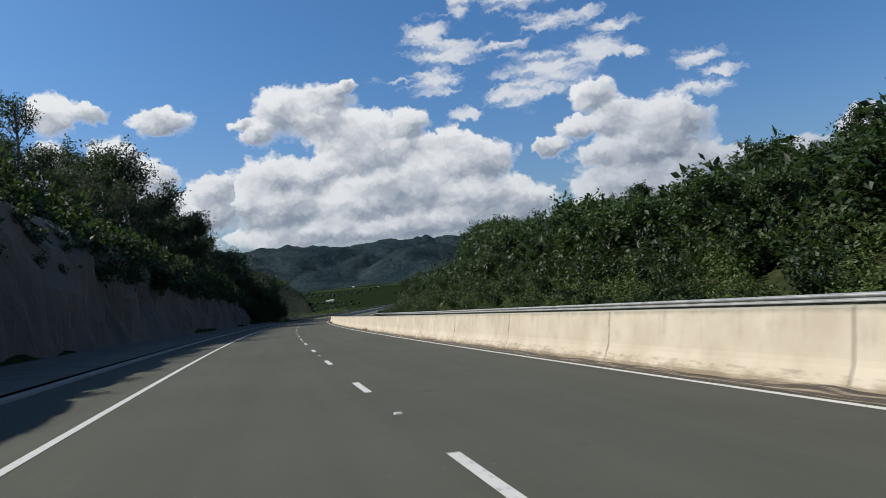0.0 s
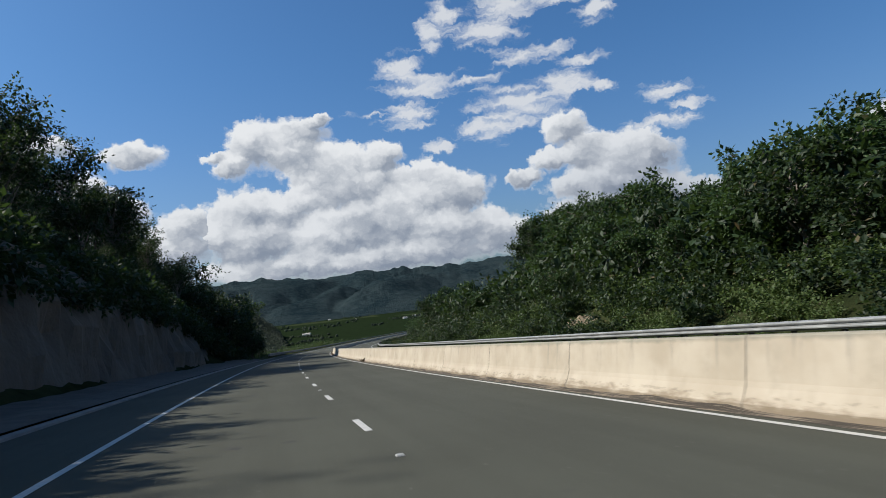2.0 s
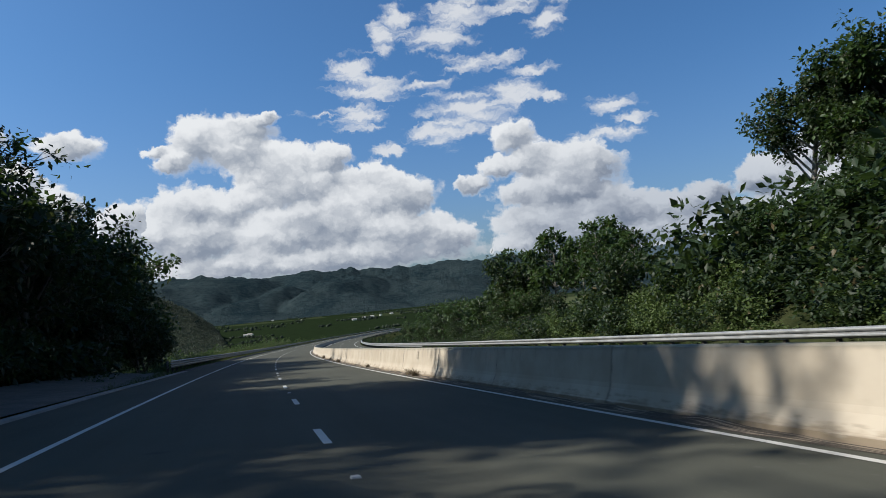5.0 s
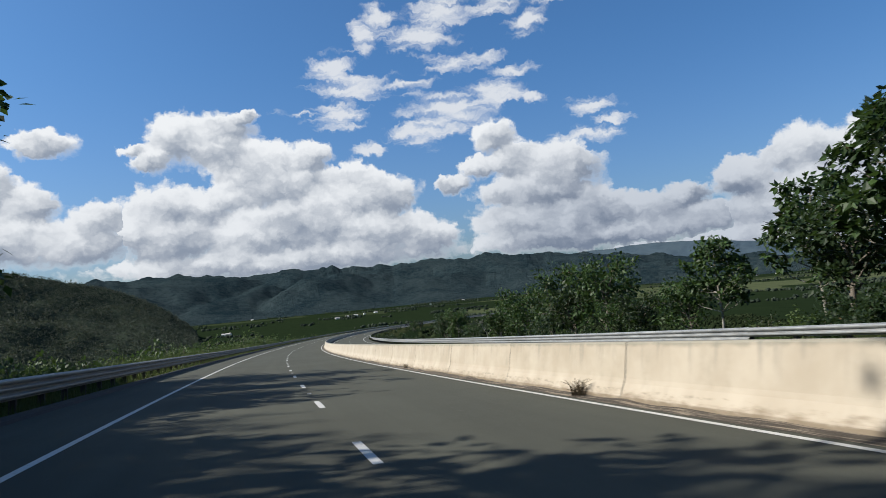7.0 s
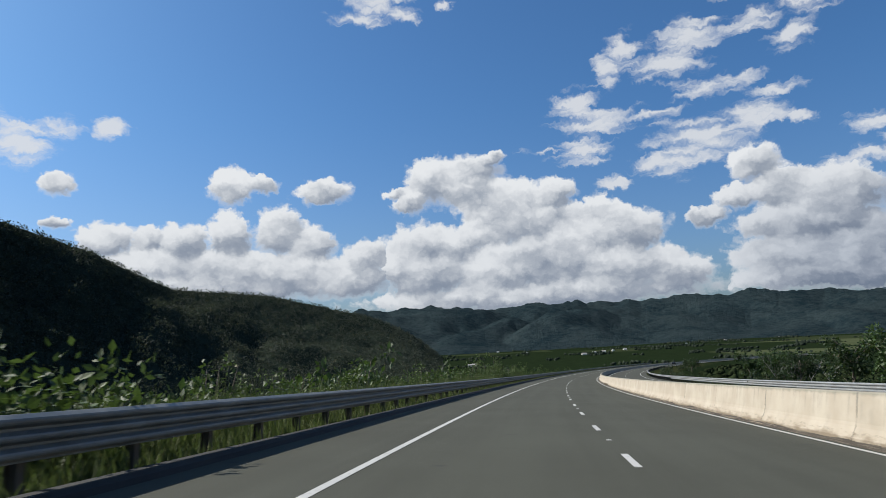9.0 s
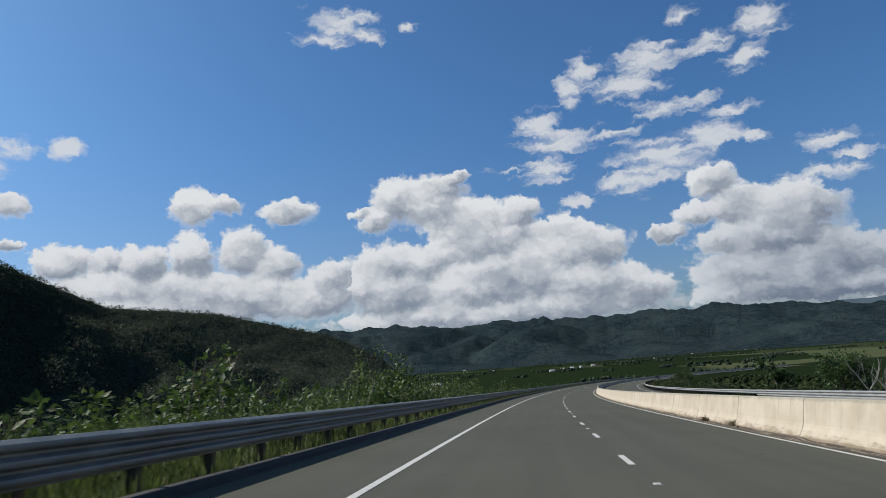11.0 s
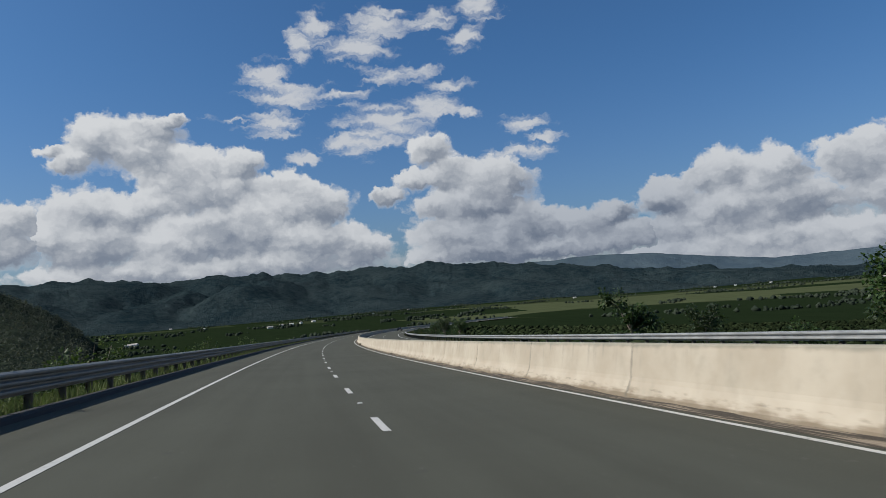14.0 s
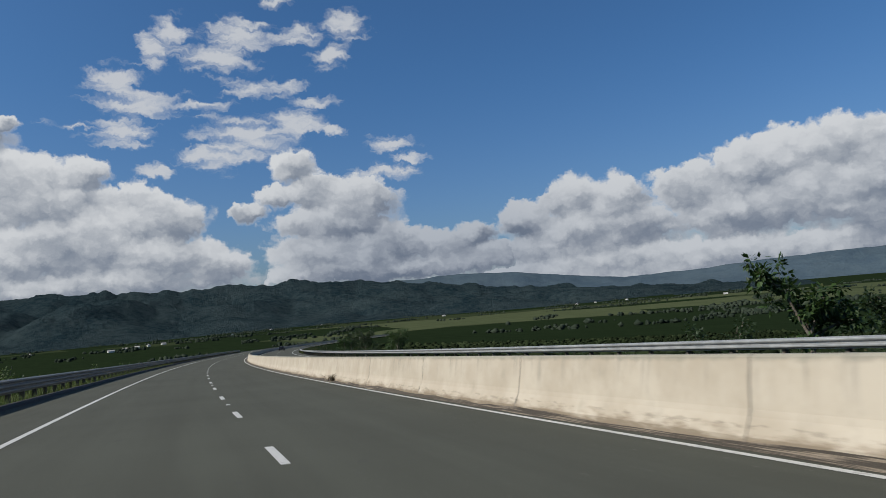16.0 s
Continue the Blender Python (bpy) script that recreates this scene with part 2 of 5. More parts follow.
def asphalt_surface():
    m, n, b = material("asphalt")
    uv = n.node("ShaderNodeTexCoord").outputs["UV"]
    p = position(n)
    long = n.vec("MULTIPLY", uv, (1.0, 0.03, 1.0))
    f = n.math("ADD", n.math("MULTIPLY", n.noise(p, 0.25, 4.0, 0.6), 0.5), n.math("MULTIPLY", n.noise(long, 1.6, 3.0, 0.6), 0.5))
    c = n.mix(n.step(f, 0.3, 0.7), (0.051, 0.052, 0.041), (0.065, 0.067, 0.053))
    grit = n.noise(p, 55.0, 3.0, 0.8)
    c = n.mix(n.step(grit, 0.62, 0.78), c, (0.101, 0.099, 0.088))
    c = n.mix(n.math("MULTIPLY", n.step(n.noise(p, 13.0, 3.0, 0.6), 0.66, 0.74), 0.6), c, (0.116, 0.114, 0.101))
    c = n.mix(n.step(n.noise(p, 1.7, 3.0, 0.5), 0.68, 0.8), c, (0.043, 0.042, 0.040))
    n.put(b.inputs["Base Color"], c)
    b.inputs["Roughness"].default_value = 0.92
    b.inputs["Specular IOR Level"].default_value = 0.12
    bump(n, b, grit, 0.5, 0.004)
    return m


def paint_surface():
    m, n, b = material("road_paint")
    p = position(n)
    worn = n.step(n.noise(p, 9.0, 6.0, 0.75), 0.54, 0.70)
    n.put(b.inputs["Base Color"], n.mix(worn, n.mix(n.noise(p, 0.8), (0.378, 0.372, 0.348), (0.464, 0.458, 0.433)), (0.146, 0.143, 0.134)))
    b.inputs["Roughness"].default_value = 0.6
    return m


def barrier_surface():
    m, n, b = material("barrier_concrete")
    p = local(n)
    rnd = n.node("ShaderNodeObjectInfo").outputs["Random"]
    shift = n.combine(n.math("MULTIPLY", rnd, 57.0), 0.0, n.math("MULTIPLY", rnd, 13.0))
    q = n.vec("ADD", p, shift)
    c = n.mix(n.step(n.noise(q, 0.9, 5.0, 0.6), 0.32, 0.7), (0.305, 0.262, 0.198), (0.384, 0.339, 0.268))
    c = n.mix(n.math("MULTIPLY", n.math("SUBTRACT", rnd, 0.5), 0.35), c, (0.354, 0.305, 0.244))
    z = n.split(p)[2]
    streak = n.noise(n.vec("MULTIPLY", q, (3.2, 1.0, 0.22)), 2.2, 5.0, 0.7)
    mottle = n.noise(n.vec("MULTIPLY", q, (1.0, 1.0, 0.6)), 3.4, 6.0, 0.68)
    c = n.mix(n.math("MULTIPLY", n.step(mottle, 0.50, 0.72), 0.45), c, (0.244, 0.220, 0.171))
    top = n.step(z, 0.25, 0.9)
    c = n.mix(n.math("MULTIPLY", n.step(streak, 0.53, 0.70), n.math("MULTIPLY", top, 0.7)), c, (0.165, 0.156, 0.134))
    rim = n.math("ADD", z, n.math("MULTIPLY", n.math("SUBTRACT", n.noise(q, 4.0, 4.0, 0.7), 0.5), 0.16))
    c = n.mix(n.math("MULTIPLY", n.step(rim, 0.80, 0.88), 0.62), c, (0.140, 0.140, 0.110))
    splash = n.math("ADD", z, n.math("MULTIPLY", n.math("SUBTRACT", n.noise(n.vec("MULTIPLY", q, (1.0, 1.0, 3.0)), 1.6, 6.0, 0.7), 0.5), 0.55))
    c = n.mix(n.math("MULTIPLY", n.step(splash, 0.17, 0.03), 0.85), c, (0.165, 0.128, 0.085))
    lip = n.math("ABSOLUTE", n.math("SUBTRACT", n.math("ADD", z, n.math("MULTIPLY", n.math("SUBTRACT", n.noise(q, 1.3, 5.0, 0.7), 0.5), 0.16)), 0.17))
    chips = n.math("MULTIPLY", n.step(lip, 0.028, 0.008), n.step(n.noise(n.vec("MULTIPLY", q, (1.0, 1.0, 2.0)), 5.0, 4.0, 0.7), 0.50, 0.58))
    c = n.mix(n.math("MULTIPLY", chips, 0.35), c, (0.091, 0.073, 0.052))
    along = n.math("ABSOLUTE", n.math("SUBTRACT", n.split(p)[0], 2.489))
    seam = n.math("ADD", along, n.math("MULTIPLY", n.math("SUBTRACT", n.noise(n.vec("MULTIPLY", q, (1.0, 1.0, 0.5)), 3.5, 4.0, 0.65), 0.5), 0.13))
    c = n.mix(n.math("MULTIPLY", n.step(seam, 2.468, 2.489), n.step(rnd, 0.15, 0.7, 0.4, 1.0)), c, (0.134, 0.122, 0.101))
    n.put(b.inputs["Base Color"], c)
    b.inputs["Roughness"].default_value = 0.85
    bump(n, b, n.noise(q, 24.0, 5.0, 0.7), 0.35, 0.006)
    return m


def steel_surface(name, dark, light, metal=0.3):
    m, n, b = material(name)
    p = position(n)
    f = n.noise(n.vec("MULTIPLY", p, (1.0, 1.0, 3.0)), 1.5, 6.0, 0.65)
    n.put(b.inputs["Base Color"], n.mix(n.step(f, 0.3, 0.75), dark, light))
    b.inputs["Metallic"].default_value = metal
    n.put(b.inputs["Roughness"], n.step(f, 0.2, 0.8, 0.38, 0.62))
    return m


def leaf_surface(name, dark, light, tip=None, gloss=0.45, backlit=(0.079, 0.134, 0.024)):
    m, n, b = material(name)
    g = n.node("ShaderNodeNewGeometry")
    rnd = n.node("ShaderNodeObjectInfo").outputs["Random"]
    c = n.mix(n.math("POWER", g.outputs["Random Per Island"], 1.6), dark, light)
    c = n.mix(n.math("MULTIPLY", n.step(rnd, 0.1, 0.9), 0.45), c, tip or light)
    c = n.mix(n.step(g.outputs["Random Per Island"], 0.98, 0.995), c, (0.085, 0.067, 0.030))
    n.put(b.inputs["Base Color"], c)
    b.inputs["Roughness"].default_value = gloss
    b.inputs["Specular IOR Level"].default_value = 0.28
    thin = n.node("ShaderNodeBsdfTranslucent")
    n.put(thin.inputs[0], n.mix(0.5, c, backlit))
    mix = n.node("ShaderNodeMixShader")
    mix.inputs[0].default_value = 0.28
    n.link(b.outputs[0], mix.inputs[1])
    n.link(thin.outputs[0], mix.inputs[2])
    n.link(mix.outputs[0], m.node_tree.nodes["Material Output"].inputs[0])
    return m


def field_surface():
    """Orchards, pasture and other crops on the plain."""
    m, n, b = material("fields")
    p = position(n)
    flat = n.vec("MULTIPLY", p, (1.0, 1.0, 0.0))
    warp = n.vec("ADD", flat, n.vec("MULTIPLY", n.noise(flat, 0.004, 3.0, 0.5, True), (120.0, 120.0, 0.0)))
    cell = n.node("ShaderNodeTexVoronoi")
    n.put(cell.inputs["Vector"], n.vec("MULTIPLY", warp, (1.0, 0.55, 1.0)))
    cell.inputs["Scale"].default_value = 0.0036
    pick = n.split(cell.outputs["Color"])[0]
    reach = n.math("ADD", n.vec("LENGTH", n.vec("SUBTRACT", flat, (40.0, 300.0, 0.0))), n.math("MULTIPLY", n.math("SUBTRACT", n.noise(flat, 0.003, 4.0, 0.5), 0.5), 500.0))
    lie_of = n.split(flat)
    east = n.step(n.math("ADD", n.math("SUBTRACT", lie_of[0], n.math("MULTIPLY", lie_of[1], 0.40)), n.math("MULTIPLY", pick, 160.0)), 60.0, 140.0)
    pasture = n.math("MULTIPLY", n.math("MULTIPLY", n.step(reach, 1080.0, 1120.0), n.step(reach, 1950.0, 1850.0)), east)
    odd = n.step(n.split(cell.outputs["Color"])[1], 0.92, 0.93)
    open_land = n.math("MAXIMUM", n.math("MULTIPLY", pasture, n.step(pick, 0.22, 0.24)), n.math("MULTIPLY", odd, 0.35))
    orchard = n.mix(n.noise(n.vec("MULTIPLY", warp, (1.0, 0.15, 0.0)), 0.11, 3.0, 0.6), (0.006, 0.011, 0.005), (0.016, 0.025, 0.011))
    meadow = n.mix(n.noise(flat, 0.02, 5.0, 0.6), (0.036, 0.046, 0.022), (0.070, 0.080, 0.041))
    crop = n.mix(open_land, orchard, meadow)
    n.put(b.inputs["Base Color"], crop)
    b.inputs["Roughness"].default_value = 0.95
    b.inputs["Specular IOR Level"].default_value = 0.0
    bump(n, b, n.noise(p, 2.5, 6.0, 0.7), 0.9, 0.12)
    return m


def grass_surface():
    """Grassy soil near the road."""
    m, n, b = material("roadside_grass")
    p = position(n)
    grass = n.mix(n.step(n.noise(p, 0.35, 6.0, 0.65), 0.35, 0.68), (0.016, 0.021, 0.009), (0.040, 0.045, 0.020))
    grass = n.mix(n.step(n.noise(p, 0.9, 4.0, 0.7), 0.66, 0.78), grass, (0.098, 0.076, 0.046))
    n.put(b.inputs["Base Color"], grass)
    b.inputs["Roughness"].default_value = 0.95
    b.inputs["Specular IOR Level"].default_value = 0.0
    bump(n, b, n.noise(p, 2.5, 6.0, 0.7), 0.9, 0.12)
    return m


def forest_surface(name, dark, light, scale, relief):
    m, n, b = material(name)
    p = position(n)
    f = n.math("ADD", n.math("MULTIPLY", n.noise(p, scale, 6.0, 0.7), 0.6), n.math("MULTIPLY", n.noise(p, scale * 0.12, 4.0, 0.6), 0.4))
    crown = n.node("ShaderNodeNewGeometry").outputs["Random Per Island"]
    f = n.math("ADD", f, n.math("MULTIPLY", n.math("SUBTRACT", crown, 0.5), 0.22))
    n.put(b.inputs["Base Color"], n.mix(n.step(f, 0.36, 0.66), dark, light))
    b.inputs["Roughness"].default_value = 0.95
    b.inputs["Specular IOR Level"].default_value = 0.0
    bump(n, b, n.noise(p, scale * 1.7, 6.0, 0.7), 1.0, relief)
    return m


def dirt_surface():
    """Silt along the barrier: pale dust with dark crusts drawn out along the road."""
    m, n, b = material("washed_dirt")
    uv = n.node("ShaderNodeTexCoord").outputs["UV"]
    p = position(n)
    long = n.vec("MULTIPLY", uv, (3.2, 0.55, 0.0))
    crust = n.noise(long, 1.5, 5.0, 0.65)
    c = n.mix(n.noise(p, 7.0, 5.0, 0.7), (0.140, 0.110, 0.076), (0.256, 0.210, 0.156))
    c = n.mix(n.step(crust, 0.40, 0.52), c, (0.037, 0.029, 0.020))
    c = n.mix(n.step(n.noise(uv, 0.09, 2.0, 0.5), 0.5, 0.66), c, n.mix(n.noise(p, 5.0, 5.0, 0.7), (0.030, 0.026, 0.018), (0.085, 0.067, 0.046)))
    n.put(b.inputs["Base Color"], c)
    b.inputs["Roughness"].default_value = 0.95
    bump(n, b, n.noise(p, 16.0, 5.0, 0.7), 0.8, 0.02)
    return m


ASPHALT, PAINT, CONCRETE, STEEL = asphalt_surface(), paint_surface(), barrier_surface(), steel_surface("galvanised_steel", (0.195, 0.201, 0.201), (0.305, 0.311, 0.305))
# darker steel for the left rail: grime, and its shaded face put into colour
GRIMY_SHADED_STEEL = steel_surface("grimy_shaded_steel", (0.11, 0.115, 0.107), (0.215, 0.222, 0.208), 0.12)
FIELDS, GRASS = field_surface(), grass_surface()
KERB = plain_surface("kerb_concrete", (0.122, 0.116, 0.104), (0.220, 0.207, 0.183), 1.2, 0.9, 0.0, 20.0, 0.004)
WASHED_DIRT = dirt_surface()
SOIL = plain_surface("bare_soil", (0.122, 0.091, 0.058), (0.244, 0.195, 0.134), 0.9, 0.95, 0.0, 7.0, 0.08)
POST_STEEL = plain_surface("weathered_post", (0.046, 0.040, 0.030), (0.091, 0.079, 0.064), 2.0, 0.75, 0.2, 12.0)
RUBBLE = plain_surface("broken_concrete", (0.043, 0.037, 0.030), (0.146, 0.122, 0.095), 6.0, 0.95, 0.0, 30.0, 0.01)
# blackened beyond asphalt: holds the shaded band below the left rail
SHADED_KERB = plain_surface("shaded_kerb", (0.007, 0.007, 0.007), (0.018, 0.018, 0.016), 1.2, 0.9, 0.0, 20.0, 0.004)
ROCK = plain_surface("cut_rock", (0.055, 0.045, 0.033), (0.135, 0.110, 0.080), 0.16, 0.95, 0.0, 1.1, 0.3)
BARK = plain_surface("bark", (0.067, 0.055, 0.043), (0.165, 0.143, 0.116), 2.0, 0.9, 0.0, 18.0, 0.02)
GREY_BARK = plain_surface("grey_bark", (0.122, 0.119, 0.110), (0.220, 0.213, 0.195), 2.0, 0.9, 0.0, 18.0, 0.01)
PALE_BARK = plain_surface("pale_bark", (0.13, 0.12, 0.10), (0.25, 0.23, 0.20), 2.0, 0.9, 0.0, 18.0, 0.01)
LEAF = leaf_surface("broad_leaf", (0.014, 0.029, 0.008), (0.044, 0.080, 0.021), (0.036, 0.070, 0.016), 0.52)
LEAF_DARK = leaf_surface("dark_leaf", (0.009, 0.018, 0.007), (0.028, 0.048, 0.017), (0.021, 0.040, 0.012), 0.55)
LEAF_FRESH = leaf_surface("fresh_leaf", (0.029, 0.050, 0.012), (0.082, 0.119, 0.034), (0.070, 0.102, 0.026), 0.6)
STRAW = leaf_surface("grass_blade", (0.045, 0.068, 0.018), (0.130, 0.150, 0.052), (0.115, 0.128, 0.046), 0.7)
DRY = plain_surface("dry_weed", (0.067, 0.052, 0.030), (0.146, 0.116, 0.073), 6.0, 0.95)
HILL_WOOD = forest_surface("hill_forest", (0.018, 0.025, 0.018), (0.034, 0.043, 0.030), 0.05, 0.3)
HILL_LEAF = leaf_surface("hill_leaf", (0.025, 0.034, 0.025), (0.047, 0.058, 0.039), (0.040, 0.051, 0.034), 0.8, (0.050, 0.066, 0.034))
LEAF_GROVE = forest_surface("grove", (0.009, 0.013, 0.006), (0.024, 0.033, 0.015), 0.05, 0.3)
VERGE = plain_surface("gravel_verge", (0.037, 0.034, 0.027), (0.098, 0.088, 0.073), 0.8, 0.95, 0.0, 14.0, 0.03)
# both ridges: the blue of distance haze is mixed into the forest's base colours
HAZY_WOOD = forest_surface("hazy_ridge_forest", (0.010, 0.020, 0.025), (0.031, 0.044, 0.046), 0.040, 15.0)
HAZY_BLUE_WOOD = forest_surface("hazy_far_ridge_forest", (0.040, 0.060, 0.079), (0.057, 0.079, 0.095), 0.010, 14.0)
WHITE_WALL = plain_surface("white_plaster", (0.42, 0.40, 0.37), (0.62, 0.60, 0.56), 0.8, 0.8)
ROOF = plain_surface("zinc_roof", (0.30, 0.27, 0.25), (0.50, 0.46, 0.43), 0.7, 0.5, 0.2)
RUBBER = plain_surface("rubber", (0.012, 0.012, 0.012), (0.021, 0.021, 0.021), 5.0, 0.9)
CAR_PAINT = plain_surface("car_paint", (0.012, 0.013, 0.015), (0.018, 0.019, 0.021), 2.0, 0.25, 0.3)
DARK_GLASS = plain_surface("dark_glass", (0.006, 0.007, 0.009), (0.009, 0.010, 0.011), 2.0, 0.08)
STENCIL = plain_surface("grey_stencil", (0.27, 0.245, 0.20), (0.32, 0.29, 0.235), 9.0, 0.9)
REFLECTOR = plain_surface("stud_body", (0.336, 0.329, 0.305), (0.427, 0.421, 0.397), 9.0, 0.4)


# ---- the road's line: curvature to the right, grade and crossfall along it ----
BEND_AT = np.array([-60, 0, 50, 100, 150, 200, 250, 300, 350, 400, 450, 500, 1040.0])
BEND = np.array([0.79, 0.79, 0.92, 0.83, 0.78, 0.89, 0.96, 0.64, 0.93, 0.80, 0.90, 0.98, 0.98]) * 1e-3
FALL_AT = np.array([-60, 60, 150, 240, 330, 420, 520, 620, 800, 1040.0])
GRADE = np.array([-0.0548, -0.0593, -0.0628, -0.0589, -0.0520, -0.0460, -0.0419, -0.0387, -0.0360, -0.0300])
CROSS = np.array([0.0509, 0.0460, 0.0436, 0.0437, 0.0455, 0.0447, 0.0401, 0.0398, 0.0396, 0.0390])
STEP = 2.0
ST = np.arange(-60.0, 1040.0, STEP)
turn = np.cumsum(np.interp(ST, BEND_AT, BEND)) * STEP
turn -= np.interp(0.0, ST, turn)
LINE = np.stack([np.cumsum(np.sin(turn)), np.cumsum(np.cos(turn)), np.cumsum(np.interp(ST, FALL_AT, GRADE))], 1) * STEP
LINE -= [np.interp(0.0, ST, LINE[:, k]) for k in range(3)]
HEAD = turn
TILT = np.interp(ST, FALL_AT, CROSS)


def at(s, u, v=0.0):
    """World points s metres along the dashed line, u metres to its right and v metres above the carriageway's plane."""
    s, u, v = np.broadcast_arrays(np.asarray(s, float), np.asarray(u, float), np.asarray(v, float))
    h, e = np.interp(s, ST, HEAD), np.interp(s, ST, TILT)
    x, y, z = (np.interp(s, ST, LINE[:, k]) for k in range(3))
    return np.stack([x + u * np.cos(h), y - u * np.sin(h), z - u * e + v], -1)


def frame_at(s, u, v=0.0, level=False):
    """A pose on the road: local x along it, y to its left, z up from its plane."""
    p = Vector(at(s, u, v))
    x = Vector(at(s + 0.5, u, v)) - Vector(at(s - 0.5, u, v))
    y = Vector((at(s, u - 1.0, v) - at(s, u, v)))
    if level:
        x.z = y.z = 0.0
    x.normalize()
    z = x.cross(y).normalized()
    y = z.cross(x)
    m = Matrix((x, y, z)).transposed().to_4x4()
    m.translation = p
    return m


def nearest(x, y):
    """Station and offset of ground points."""
    s, u = np.empty(len(x)), np.empty(len(x))
    for i in range(0, len(x), 4000):
        a, b = x[i:i + 4000, None] - LINE[:, 0], y[i:i + 4000, None] - LINE[:, 1]
        k = (a * a + b * b).argmin(1)
        j = np.arange(len(k))
        h = HEAD[k]
        u[i:i + 4000] = a[j, k] * np.cos(h) - b[j, k] * np.sin(h)
        s[i:i + 4000] = ST[k] + a[j, k] * np.sin(h) + b[j, k] * np.cos(h)
    return s, u


def smooth(x, lo, hi):
    t = np.clip((x - lo) / (hi - lo), 0, 1)
    return t * t * (3 - 2 * t)


PLAIN = -62.0


def lie(x, y):
    """Height of the natural ground."""
    x, y = np.atleast_1d(np.asarray(x, float)), np.atleast_1d(np.asarray(y, float))
    s, u = nearest(x, y)
    t = np.clip(s, ST[0], ST[-1])
    edge = at(t, np.clip(u, -6.3, 16.2))[:, 2]
    plain = PLAIN + 2.5 * np.sin(x / 310.0) * np.cos(y / 270.0) + 0.004 * np.maximum(u, 0)
    a, b = -u - 6.3, u - 16.2
    away = np.hypot(x - at(t, 0)[:, 0], y - at(t, 0)[:, 1]) - 17.0
    cut = np.interp(a, [0, 0.4, 4.3, 5.8, 8.0, 34.0, 60.0], [0, -0.4, -0.4, 2.5, 6.6, 27.0, 32.0])
    cut = edge + cut * (1 - smooth(a, 80, 320)) + (PLAIN - edge) * smooth(a, 80, 420)
    drop = np.interp(a, [0, 1.8, 12.0], [0, -0.15, -4.2])
    falls = np.where(a < 12.0, edge + drop, plain + (edge - 4.2 - plain) * np.exp(-np.maximum(a - 12.0, 0) / 170.0))
    up = smooth(a, 7, 22)
    wl = 1 - smooth(s, 128 + 52 * up, 185 + 45 * up)
    left = cut * wl + falls * (1 - wl)
    rise = np.interp(b, [0, 0.8, 10.5, 32.0], [0, 0, 3.4, 7.5])
    rise = edge + rise * (1 - smooth(b, 60, 260)) + (PLAIN - edge) * smooth(b, 60, 420)
    dip = np.interp(b, [0, 1.0, 14.0], [0, -0.1, -2.2])
    fallr = np.where(b < 14.0, edge + dip, plain + (edge - 2.2 - plain) * np.exp(-np.maximum(b - 14.0, 0) / 260.0))
    wr = 1 - smooth(s, 150, 225)
    right = rise * wr + fallr * (1 - wr)
    z = np.where(a > 0, left, np.where(b > 0, right, edge - 0.16))
    z = z + (plain - z) * smooth(np.maximum(away, 0), 500, 1400)
    off = smooth(s, ST[-1] - 5, ST[-1] + 200)
    return z * (1 - off) + plain * off


# ---- mesh helpers ----
def mesh_of(name, verts, faces, mats, uvs=None, smooth_faces=False):
    me = bpy.data.meshes.new(name)
    me.from_pydata([tuple(map(float, v)) for v in verts], [], [tuple(map(int, f)) for f in faces])
    for m in mats if isinstance(mats, (list, tuple)) else [mats]:
        me.materials.append(m)
    if uvs is not None:
        layer = me.uv_layers.new(name="UVMap")
        loops = np.empty(len(me.loops), int)
        me.loops.foreach_get("vertex_index", loops)
        layer.data.foreach_set("uv", np.asarray(uvs, float)[loops].ravel())
    if smooth_faces:
        me.shade_smooth()
    return me


def place(name, me, parent=None, m=None, label=""):
    """Links a mesh as one object, under a thing when one is given, at the world pose m."""
    ob = new(name, me)
    m = m or Matrix()
    if parent:
        ob.parent = parent
        m = parent.matrix_basis.inverted() @ m
    ob.matrix_basis = m
    return tagged(ob, label)


def thing(name, label, category, m=None, group="", kind=""):
    ob = new(name)
    ob.empty_display_size = 0.3
    ob.matrix_basis = m or Matrix()
    return tagged(ob, label, category, group, kind)


def from_bm(name, bm, mats):
    me = bpy.data.meshes.new(name)
    bm.to_mesh(me)
    bm.free()
    for m in mats if isinstance(mats, (list, tuple)) else [mats]:
        me.materials.append(m)
    return me


def grid_faces(rows, cols):
    i = np.arange((rows - 1) * cols).reshape(rows - 1, cols)[:, :-1].ravel()
    return np.stack([i, i + 1, i + cols + 1, i + cols], 1)


def ribbon(name, s0, s1, offsets, heights, mat, step=2.0):
    """A strip along the road through the given cross-section."""
    s = np.arange(s0, s1 + step * 0.5, step)
    u, v = np.asarray(offsets, float), np.asarray(heights, float)
    pts = at(s[:, None], u[None, :], v[None, :]).reshape(-1, 3)
    uv = np.stack(np.broadcast_arrays(u[None, :], s[:, None]), -1).reshape(-1, 2)
    f = grid_faces(len(s), len(u))
    return mesh_of(name, pts, f[:, ::-1], mat, uv)


